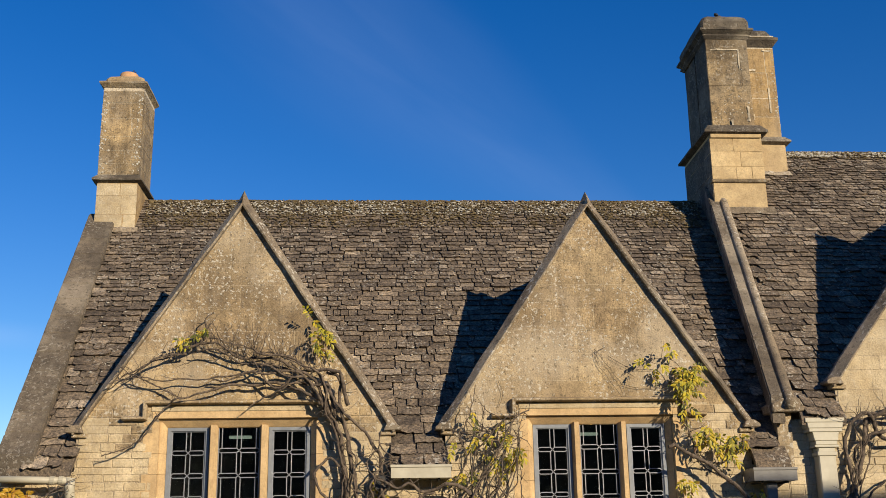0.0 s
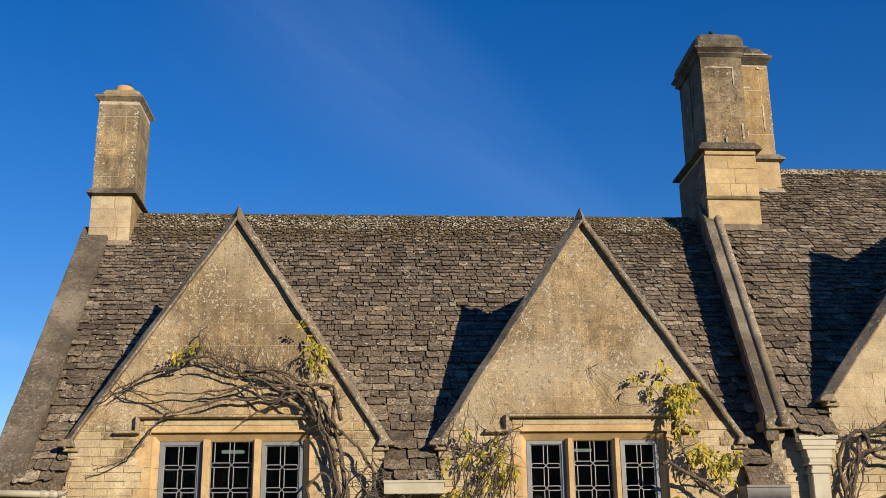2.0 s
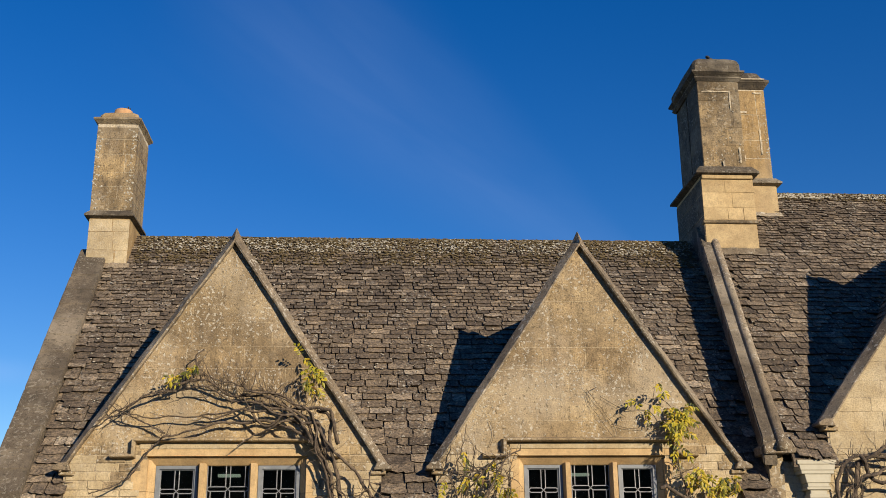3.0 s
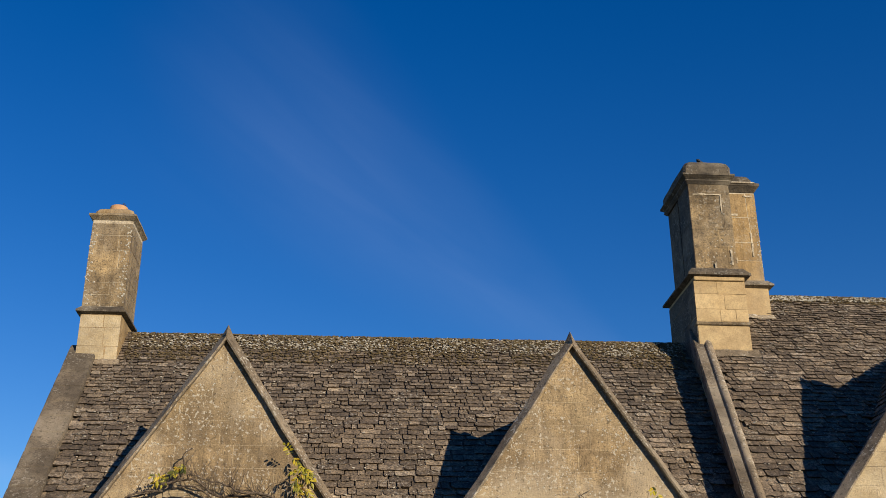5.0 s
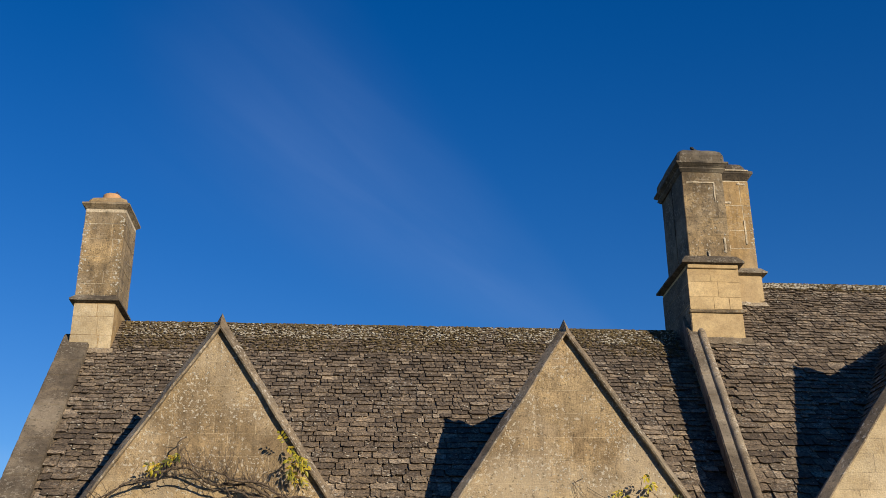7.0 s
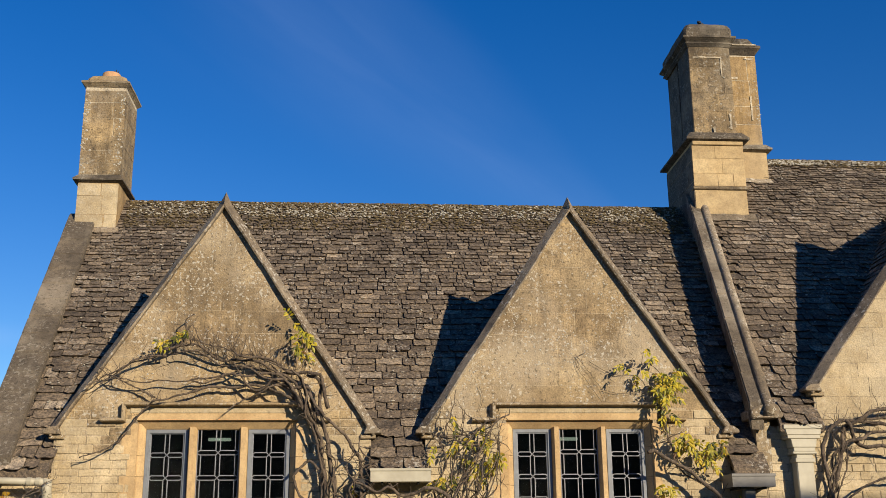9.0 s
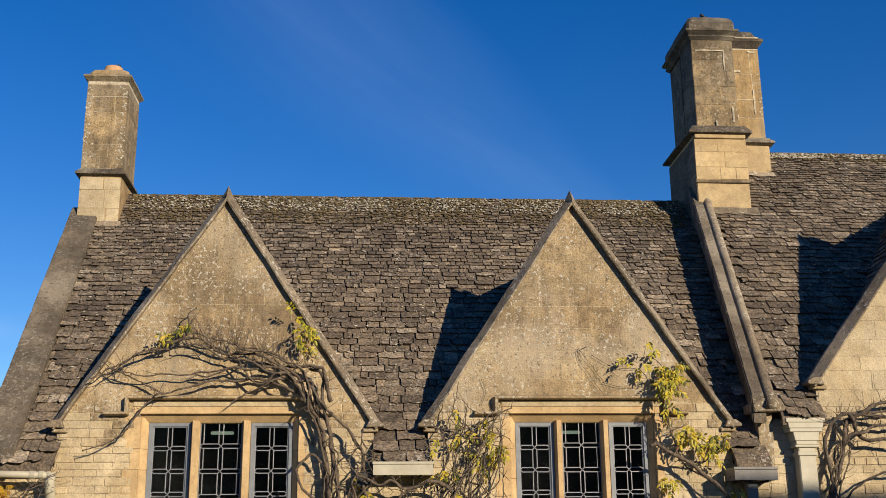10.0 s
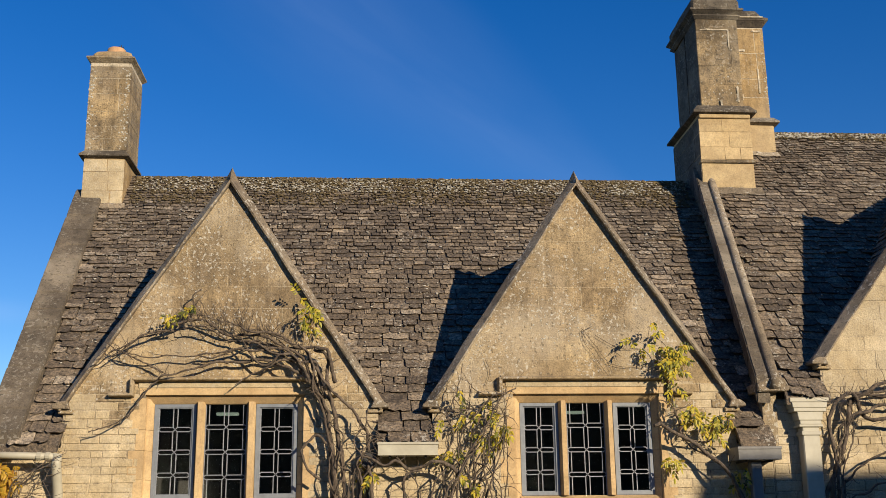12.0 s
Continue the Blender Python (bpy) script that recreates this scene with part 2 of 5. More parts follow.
M_PAINT = plain("cream_painted_wood", (0.44, 0.41, 0.31), (0.34, 0.31, 0.23), 0.55, scale=5.0)
# gutter paint darkened to carry the shade of the corner
M_SHADEPAINT = plain("shade_grey_gutter_paint", (0.17, 0.165, 0.15), (0.12, 0.115, 0.105), 0.5, scale=6.0)
M_FRAME = plain("grey_blue_window_metal", (0.20, 0.22, 0.24), (0.14, 0.155, 0.175), 0.45, 0.0, 9.0)
M_LEAD = plain("window_lead", (0.27, 0.28, 0.30), (0.17, 0.18, 0.20), 0.5, 0.1, 20.0)
M_BARK = plain("vine_bark", (0.175, 0.132, 0.092), (0.030, 0.022, 0.016), 0.9, 0.0, 30.0, 0.9, (1, 1, 0.45))
M_POT = plain("terracotta_pot", (0.50, 0.30, 0.15), (0.38, 0.21, 0.10), 0.85, 0.0, 15.0, 0.3)
M_MOSS = plain("ridge_moss", (0.19, 0.14, 0.065), (0.05, 0.038, 0.02), 1.0, 0.0, 25.0, 1.0)
M_LICHEN = plain("pale_lichen", (0.50, 0.47, 0.40), (0.34, 0.32, 0.26), 0.95, 0.0, 30.0, 0.6)
# near-black plaster: the unlit look of the room is in the colour
M_ROOM = plain("shade_dark_room_plaster", (0.06, 0.056, 0.05), (0.035, 0.032, 0.03), 0.9, 0.0, 3.0)
M_GROUND = plain("gravel_and_turf", (0.09, 0.085, 0.045), (0.035, 0.042, 0.02), 0.95, 0.0, 0.6, 0.8)
M_BLACK = plain("black_iron", (0.03, 0.03, 0.03), (0.02, 0.02, 0.02), 0.6)

M_GLASS, _nt, _b = material("old_window_glass", 0.03)
_b.inputs["Base Color"].default_value = (0.80, 0.86, 0.86, 1)
_b.inputs["Transmission Weight"].default_value = 1.0
_b.inputs["IOR"].default_value = 1.38
bump(_nt, _b, noise_fac(_nt, 3.0, 2.0), 0.06, 0.02)

M_TUBE, _nt, _b = material("strip_lamp", 0.5)
_b.inputs["Base Color"].default_value = (0.7, 0.75, 0.65, 1)
_b.inputs["Emission Color"].default_value = (0.85, 1.0, 0.75, 1)
_b.inputs["Emission Strength"].default_value = 0.16


def leaf_material(name, stops):
    m, nt, b = material(name, 0.5)
    rnd = nt.nodes.new("ShaderNodeNewGeometry").outputs["Random Per Island"]
    col = ramp(nt, rnd, stops)
    col = mix(nt, 0.4, col, ramp(nt, noise_fac(nt, 40.0, 3.0), [(0.3, (0.6, 0.6, 0.5)), (0.7, (1, 1, 1))]), "MULTIPLY")
    nt.links.new(col, b.inputs["Base Color"])
    tr = nt.nodes.new("ShaderNodeBsdfTranslucent")
    nt.links.new(col, tr.inputs["Color"])
    ms = nt.nodes.new("ShaderNodeMixShader")
    ms.inputs[0].default_value = 0.35
    nt.links.new(b.outputs[0], ms.inputs[1])
    nt.links.new(tr.outputs[0], ms.inputs[2])
    nt.links.new(ms.outputs[0], nt.nodes["Material Output"].inputs[0])
    return m


M_LEAF = leaf_material("autumn_vine_leaf", [(0.0, (0.035, 0.05, 0.012)), (0.2, (0.15, 0.16, 0.02)), (0.4, (0.44, 0.40, 0.03)), (0.75, (0.60, 0.48, 0.035)), (0.92, (0.62, 0.44, 0.04)), (1.0, (0.16, 0.08, 0.03))])
M_GOLD = leaf_material("golden_vine_leaf", [(0.0, (0.45, 0.30, 0.03)), (0.5, (0.60, 0.36, 0.03)), (1.0, (0.35, 0.16, 0.03))])


# ---- building helpers ----
def link_mesh(name, me, mat, parent=None, label=""):
    ob = new(name, me)
    if not me.materials:
        me.materials.append(mat)
    if parent is not None:
        ob.parent = parent
        if parent.parent is None and parent.type == "EMPTY":
            ob.matrix_parent_inverse = parent.matrix_basis.inverted()
    if label:
        tagged(ob, label)
    return ob


def part(name, bm, mat, parent=None, label="", smooth=False):
    me = bpy.data.meshes.new(name)
    bmesh.ops.recalc_face_normals(bm, faces=bm.faces[:])
    bm.to_mesh(me)
    bm.free()
    if smooth:
        for p in me.polygons:
            p.use_smooth = True
    return link_mesh(name, me, mat, parent, label)


def thing(name, at, label, category, group="", kind=""):
    ob = new(name)
    ob.empty_display_size = 0.2
    ob.matrix_basis = Matrix.Translation(at)
    return tagged(ob, label, category, group, kind)


def prism(bm, pts, axis, a, b):
    """Extrude a convex outline along an axis. pts are pairs of the two other axes, in xyz order."""
    def at(p, w):
        q = list(p)
        q.insert("xyz".index(axis), w)
        return q
    lo = [bm.verts.new(at(p, a)) for p in pts]
    hi = [bm.verts.new(at(p, b)) for p in pts]
    n = len(pts)
    bm.faces.new(lo)
    bm.faces.new(hi[::-1])
    for i in range(n):
        bm.faces.new((lo[i], hi[i], hi[(i + 1) % n], lo[(i + 1) % n]))
    return lo + hi


def box(bm, x0, x1, y0, y1, z0, z1):
    return prism(bm, [(x0, z0), (x1, z0), (x1, z1), (x0, z1)], "y", y0, y1)


def soften(bm, width, segments=1):
    bmesh.ops.remove_doubles(bm, verts=bm.verts[:], dist=1e-5)
    bmesh.ops.bevel(bm, geom=bm.edges[:], offset=width, segments=segments, affect="EDGES", clamp_overlap=True)
    return bm


def worn(bm, amount, scale=6.0):
    """Push vertices about a little, as weather does."""
    for v in bm.verts:
        v.co += Vector(noise.noise_vector(v.co * scale)) * amount
    return bm


def boxed(name, dims, mat, parent, label="", edge=0.008, wear=0.0):
    bm = bmesh.new()
    box(bm, *dims)
    soften(bm, edge)
    if wear:
        worn(bm, wear)
    return part(name, bm, mat, parent, label)


def clip(poly, a, b, c):
    """Keep the side a*x + b*z <= c of a convex outline."""
    res = []
    for i, p in enumerate(poly):
        q = poly[(i + 1) % len(poly)]
        dp, dq = a * p[0] + b * p[1] - c, a * q[0] + b * q[1] - c
        if dp <= 0:
            res.append(p)
        if dp * dq < 0:
            s = dp / (dp - dq)
            res.append((p[0] + s * (q[0] - p[0]), p[1] + s * (q[1] - p[1])))
    return res


def area(poly):
    return abs(sum(p[0] * q[1] - q[0] * p[1] for p, q in zip(poly, poly[1:] + poly[:1]))) / 2


# ---- the plan ----
PITCH = radians(48.5)
TP, SP, CP = math.tan(PITCH), math.sin(PITCH), math.cos(PITCH)
EAVE_Y = -0.20
HOUSE_A = dict(x0=-4.72, x1=4.73, eave=2.677, ridge_y=3.838)
HOUSE_B = dict(x0=4.73, x1=11.2, eave=3.196, ridge_y=4.339)
# gables: centre, half width at the kneelers, foot height, apex height
GABLES = [(-1.97, 1.98, 3.10, 6.10), (2.425, 1.98, 3.10, 6.10), (8.15, 2.83, 3.62, 7.27)]
# how far each gable's own roof lies below its coping
GABLE_DROP = {-1.97: 0.38, 2.425: 0.38, 8.15: 0.52}
# the party wall runs back at a slight angle: metres sideways for each metre of depth
LEAN = 0.142
# windows: centre, opening width, glass foot, glass head
WINDOWS = [(-1.935, 1.72, 2.02, 3.14), (2.455, 1.64, 2.02, 3.14)]
WALL_T = 0.35
# the moulded stone surround reaches this far into the wall beside an opening
REVEAL = 0.09

house_a = thing("stone_cottage", (0, 2.8, 0), "old honey-stone gabled cottage with a mossy stone-slate roof", "house")
house_b = thing("stone_cottage", (8.0, 3.1, 0), "taller honey-stone cottage joined to its neighbour by a shared chimney", "house")


def roof_z(h, y):
    return h["eave"] + TP * (y - EAVE_Y)


def slope_of(g):
    return (g[3] - g[2]) / g[1]


# ---- ground ----
bm = bmesh.new()
bmesh.ops.create_grid(bm, x_segments=60, y_segments=60, size=300)
ground = part("ground", bm, M_GROUND)
tagged(ground, "trodden gravel and turf before the cottages", "ground", kind="structure")


# ---- walls of the cottages ----
def outline_pieces(x0, x1, top, gables, windows):
    """Convex pieces of a front wall between x0 and x1, with gable tops and window openings."""
    cuts = sorted({x0, x1, *(c + s * (w / 2 + REVEAL) for c, w, _, _ in windows for s in (-1, 1)), *(min(c + s * (h - 0.11), x1) for c, h, _, _ in gables for s in (-1, 1))})
    pieces = []
    for a, b in zip(cuts, cuts[1:]):
        mid = (a + b) / 2
        hole = next((w for w in windows if abs(mid - w[0]) < w[1] / 2 + REVEAL), None)
        gab = next((g for g in gables if abs(mid - g[0]) < g[1] - 0.11), None)
        high = 9.0 if gab else top
        spans = [(0.0, hole[2] - 0.10), (hole[3] + 0.105, high)] if hole else [(0.0, high)]
        for lo, hi in spans:
            p = [(a, lo), (b, lo), (b, hi), (a, hi)]
            if gab:
                p = under_gable(p, gab, 0.10)
            if len(p) > 2:
                pieces.append(p)
    return pieces


def under_gable(p, g, inset):
    s = slope_of(g)
    for sgn in (-1, 1):
        p = clip(p, s * sgn, 1.0, g[3] - inset + s * sgn * g[0])
    return p


def front_wall(parent, x0, x1, top, gables, windows, mat):
    made = []
    for p in outline_pieces(x0, x1, top, gables, windows):
        bm = bmesh.new()
        prism(bm, p, "y", 0.0, WALL_T)
        made.append(part("front_wall", bm, mat, parent))
    return made[0]


wall_a = front_wall(house_a, -4.68, 4.73, 2.62, [(c, h, f, a) for c, h, f, a in GABLES[:2]], WINDOWS, M_MORTAR)
wall_b = front_wall(house_b, 4.735, 11.2, 3.16, GABLES[2:], [], M_MORTAR)
for hs, par, xa, xb in ((HOUSE_A, house_a, -4.68, 4.73), (HOUSE_B, house_b, 4.735, 11.2)):
    back = 2 * hs["ridge_y"]
    bm = bmesh.new()
    box(bm, xa, xb, back - WALL_T, back, 0.0, hs["eave"] - 0.06)
    part("back_wall", bm, M_MORTAR, par)
    for name, a, b in (("end_wall", xa, xa + WALL_T), ("end_wall", xb - WALL_T, xb)):
        bm = bmesh.new()
        zt = roof_z(hs, WALL_T) - 0.25
        prism(bm, [(WALL_T, 0.0), (back - WALL_T, 0.0), (back - WALL_T, zt), (hs["ridge_y"], roof_z(hs, hs["ridge_y"]) - 0.2), (WALL_T, zt)], "x", a, b)
        if par is house_b and a < 5.0:
            for v in bm.verts:
                v.co.x += LEAN * min(v.co.y, hs["ridge_y"])
        part(name, bm, M_MORTAR, par)


# ---- roof slabs and slates ----
def roof_slab(h, parent, gables, past=0.0, lean=0.0):
    """Both slopes; the front one starts behind the wall and only reaches the eave between the gables."""
    ry = h["ridge_y"]
    t = 0.09
    x0, x1 = h["x0"] + 0.16, h["x1"] - 0.02

    def slope(ya, xa, xb, flip=False):
        pts = [(ya, roof_z(h, ya) - 0.035), (ry, roof_z(h, ry) - 0.035), (ry, roof_z(h, ry) - 0.035 - t / CP), (ya, roof_z(h, ya) - 0.035 - t)]
        bm = bmesh.new()
        for v in prism(bm, [(2 * ry - y, z) for y, z in pts] if flip else pts, "x", xa, xb):
            if lean and v.co.x < x0 + 0.01:
                v.co.x += lean * min(max(v.co.y, 0.0), ry)
        return part("roof", bm, M_SLATES, parent, "roof slope of dark lichen-spotted stone slates")

    xs = sorted({x0, x1, *(min(max(c + s * (w - 0.13), x0), x1) for c, w, _, _ in gables for s in (-1, 1))})
    made = [slope(EAVE_Y, x0, x1, True)]
    for a, b in zip(xs, xs[1:]):
        covered = any(abs((a + b) / 2 - g[0]) < g[1] - 0.14 for g in gables)
        made.append(slope(0.36 if covered else EAVE_Y, a, b))
    if past > x1:
        made.append(slope(0.36, x1, past))
    return made[1]


roof_a = roof_slab(HOUSE_A, house_a, GABLES[:2], 5.25)
roof_b = roof_slab(HOUSE_B, house_b, GABLES[2:], lean=LEAN)


def slate_grid(rnd):
    """One slate, from (0,0) to (1,1) in its own plane: uneven lower edge, worn corners, some thickness."""
    n = 6
    low = [(i / n + (rnd.uniform(-0.05, 0.05) if 0 < i < n else rnd.uniform(-0.012, 0.012)), rnd.uniform(-0.10, 0.09)) for i in range(n + 1)]
    low[0] = (low[0][0] + 0.015, low[0][1] + rnd.uniform(-0.02, 0.15))
    low[-1] = (low[-1][0] - 0.015, low[-1][1] + rnd.uniform(-0.02, 0.15))
    verts = [(x, y, 1.0 + rnd.uniform(-0.12, 0.12)) for x, y in low]
    verts += [(i / n, 1.45, 0.02) for i in range(n + 1)]
    verts += [(x, y + 0.17, 0.0) for x, y in low]
    faces = []
    m = n + 1
    for i in range(n):
        faces.append((i, i + 1, m + i + 1, m + i))
        faces.append((2 * m + i, 2 * m + i + 1, i + 1, i))
    faces.append((0, m, 2 * m))
    faces.append((n, 2 * m + n, m + n))
    return np.array(verts), faces


_rs = random.Random(5)
SLATES = [slate_grid(_rs) for _ in range(40)]
SLATE_MESHES = []
for _v, _f in SLATES:
    _me = bpy.data.meshes.new("stone_slate")
    _me.from_pydata([tuple(p) for p in _v], [], _f)
    _me.materials.append(M_SLATE)
    SLATE_MESHES.append(_me)


def lay_slates(parent, origin, right, up, length, rise, keep, nearest, seed, first=0.192, last=0.068):
    """Courses of slates from the eave at origin, along right, up the slope; the first `nearest` are parts, the rest one mesh."""
    rnd = random.Random(seed)
    normal = right.cross(up)
    verts, faces, single = [], [], 0
    s = -0.05
    while s < rise - 0.04:
        f = max(0.0, s / rise)
        e = first + (last - first) * f ** 0.72
        e *= rnd.uniform(0.88, 1.12)
        x = -rnd.uniform(0, 0.2)
        while x < length:
            w = rnd.uniform(0.4, 1.6) * (0.30 - 0.18 * f)
            mid = origin + right * (x + w / 2) + up * (s + e / 2)
            if keep(mid, w):
                k = rnd.randrange(len(SLATES))
                thick = (rnd.uniform(0.018, 0.036) + (rnd.random() < 0.08) * 0.016) * (1.05 - 0.25 * f)
                lift = rnd.uniform(-0.008, 0.004)
                turn = rnd.uniform(-0.04, 0.04)
                r2 = (right + up * turn).normalized()
                u2 = normal.cross(r2)
                base = origin + right * x + up * (s + rnd.uniform(-0.017, 0.017) * (1.1 - 0.5 * f)) + normal * lift
                gap = rnd.uniform(0.006, 0.018)
                m = Matrix((( *(r2 * (w - gap)), 0), (*(u2 * e), 0), (*(normal * thick), 0), (*base, 1))).transposed()
                if single < nearest:
                    ob = link_mesh("stone_slate", SLATE_MESHES[k], M_SLATE, parent)
                    ob.matrix_basis = m
                    single += 1
                else:
                    v, fc = SLATES[k]
                    at = len(verts)
                    mm = np.array(m)
                    verts.extend((v @ mm[:3, :3].T + mm[:3, 3]).tolist())
                    faces.extend([tuple(at + i for i in q) for q in fc])
            x += w
        s += e
    if verts:
        me = bpy.data.meshes.new("slate_rest")
        me.from_pydata(verts, [], faces)
        ob = link_mesh("slate_rest", me, M_SLATES, parent)
        tagged(ob, kind="stuff")


def outside_gables(h, gables, x0, x1, eave_x=None, lean0=0.0, lean1=0.0):
    """True where the main slope is not covered by a gable's own roof."""
    def keep(p, w):
        edge = x0 if eave_x is None or p.y > 0.06 else eave_x
        back = max(p.y, 0.0)
        if p.x - w / 2 < edge + lean0 * back - 0.03 or p.x + w / 2 > x1 + lean1 * back + 0.05:
            return False
        for g in gables:
            top = g[3] - GABLE_DROP[g[0]] - slope_of(g) * abs(p.x - g[0])
            if p.y > 0.12 and top - 0.12 > p.z and top > g[2] - 0.5:
                return False
            if p.y <= 0.30 and abs(p.x - g[0]) < g[1] - 0.13:
                return False
        return True
    return keep


RIGHT, UP = Vector((1, 0, 0)), Vector((0, CP, SP))


# ---- gable roofs, copings, kneelers ----
def gable_roof(g, h, parent):
    """Two small slopes that run back from the gable into the main roof."""
    c, half, foot, apex = g
    zr = apex - GABLE_DROP[c]
    s = slope_of(g)
    run = (zr - h["eave"]) / TP + EAVE_Y + 0.25
    zf = foot - 0.45
    yf = (zf - h["eave"]) / TP + EAVE_Y + 0.25
    for sgn in (-1, 1):
        wx = (zr - zf) / s
        bm = bmesh.new()
        top0, top1 = (c, 0.10, zr), (c, run, zr)
        low0, low1 = (c + sgn * wx, 0.10, zf), (c + sgn * wx, max(yf, 0.2), zf)
        vs = [bm.verts.new(p) for p in (top0, top1, low1, low0)]
        vs2 = [bm.verts.new((p[0], p[1], p[2] - 0.12)) for p in (top0, top1, low1, low0)]
        bm.faces.new(vs)
        bm.faces.new(vs2[::-1])
        for i in range(4):
            bm.faces.new((vs[i], vs[(i + 1) % 4], vs2[(i + 1) % 4], vs2[i]))
        slope = part("gable_roof", bm, M_SLATES, parent)
        # slates over it, laid from its foot to its ridge
        up = Vector((-sgn, 0, s)).normalized()
        right = Vector((0, 1 if sgn > 0 else -1, 0))
        org = Vector((c + sgn * wx, 0.10 if sgn > 0 else run, zf))
        lay_slates(slope, org, right, up, run - 0.1, math.hypot(wx, zr - zf),
                   lambda p, w: p.z > roof_z(h, p.y) - 0.1 and p.y - w / 2 > 0.16, 0, 70 + int(c * 10) + sgn, 0.2, 0.1)


def coping_run(bm, g, sgn):
    """One raking coping: fillet below, face leaning back, flat top."""
    c, half, foot, apex = g
    ang = math.atan(slope_of(g))
    out_ = Vector((sgn * math.sin(ang), 0, math.cos(ang)))
    down = Vector((sgn * math.cos(ang), 0, -math.sin(ang)))
    tip = Vector((c, 0, apex))
    run = math.hypot(half, apex - foot)
    # section: (out from the slope line, y)
    sec = [(-0.105, 0.03), (-0.105, -0.075), (-0.085, -0.085), (0.0, 0.045), (0.0, 0.12), (-0.10, 0.20), (-0.26, 0.24), (-0.26, 0.10), (-0.12, 0.10)]
    n_cut = 26
    rings = []
    for k in range(n_cut + 1):
        d = run * k / n_cut
        ring = []
        for o, y in sec:
            p = tip + out_ * o + down * d
            if k == 0:
                # meet the other side on the centre line
                p = Vector((c, 0, apex + 0.04 + o / math.cos(ang)))
            w = Vector(noise.noise_vector(Vector((p.x, y, p.z)) * 3.1)) * (0.012 if 0 < k < n_cut else 0.0)
            ring.append(bm.verts.new((p.x + w.x, y + w.y * 0.6, p.z + w.z)))
        rings.append(ring)
    m = len(sec)
    for a, b in zip(rings, rings[1:]):
        for i in range(m):
            bm.faces.new((a[i], a[(i + 1) % m], b[(i + 1) % m], b[i]))
    bm.faces.new(rings[0])
    bm.faces.new(rings[-1][::-1])


def gable_trim(g, parent):
    c, half, foot, apex = g
    for sgn in (-1, 1):
        bm = bmesh.new()
        coping_run(bm, g, sgn)
        part("coping", bm, M_COPING, parent, "grey weathered raking coping stones")
        # kneeler stone at the foot, with a short level lip
        bm = bmesh.new()
        tip = c + sgn * half
        prism(bm, [(tip + sgn * 0.012, foot - 0.030), (tip - sgn * 0.20, foot - 0.035), (tip - sgn * 0.16, foot + 0.06), (tip - sgn * 0.06, foot + 0.055), (tip + sgn * 0.012, foot + 0.008)], "y", -0.09, 0.33)
        soften(bm, 0.008)
        worn(bm, 0.006)
        part("kneeler", bm, M_COPING, parent)
        bm = bmesh.new()
        prism(bm, [(tip - sgn * 0.055, foot - 0.085), (tip - sgn * 0.24, foot - 0.09), (tip - sgn * 0.24, foot - 0.037), (tip - sgn * 0.055, foot - 0.037)], "y", -0.045, 0.3)
        soften(bm, 0.008)
        part("corbel", bm, M_GABLE, parent)


for g, h, par in ((GABLES[0], HOUSE_A, house_a), (GABLES[1], HOUSE_A, house_a), (GABLES[2], HOUSE_B, house_b)):
    gable_roof(g, h, par)
    gable_trim(g, par)


# ---- raking parapets at the cottage ends ----
def verge(name, h, parent, x0, x1, lift, thick, y_lo, y_hi, mat, cuts=9, label="", skew=0.0):
    """Stones laid up a roof's edge from x0 to x1, `lift` above the slates."""
    for k in range(cuts):
        a, b = y_lo + (y_hi - y_lo) * k / cuts, y_lo + (y_hi - y_lo) * (k + 1) / cuts - 0.005
        d = noise.noise(Vector((x0, k * 1.7, 0))) * 0.012
        za, zb = roof_z(h, a) + lift / CP + d, roof_z(h, b) + lift / CP + d
        bm = bmesh.new()
        vs = prism(bm, [(a, za), (b, zb), (b, zb - thick / CP), (a, za - thick / CP)], "x", x0 + d * 0.5, x1)
        for v in vs:
            v.co.x += skew * v.co.y
        soften(bm, 0.014, 2)
        worn(bm, 0.010, 5.0)
        part(name, bm, mat, parent, label)


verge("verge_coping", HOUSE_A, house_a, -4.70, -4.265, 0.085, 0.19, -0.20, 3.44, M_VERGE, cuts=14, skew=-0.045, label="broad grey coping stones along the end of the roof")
# the darker verge stone paints in the shade beside the roll
verge("verge_coping", HOUSE_B, house_b, 4.575, 4.738, 0.105, 0.23, -0.12, 3.36, M_VERGE, skew=LEAN, label="stone parapet between the two roofs, its shade put into the colour")
# side wall of the taller cottage, above the lower roof
bm = bmesh.new()
for v in prism(bm, [(0.0, 2.4), (3.1, 5.5), (3.1, roof_z(HOUSE_B, 3.1) - 0.02), (-0.05, roof_z(HOUSE_B, -0.05) - 0.02)], "x", 4.64, 4.82):
    v.co.x += LEAN * max(v.co.y, 0.0)
part("parapet_wall", bm, M_GABLE, house_b)
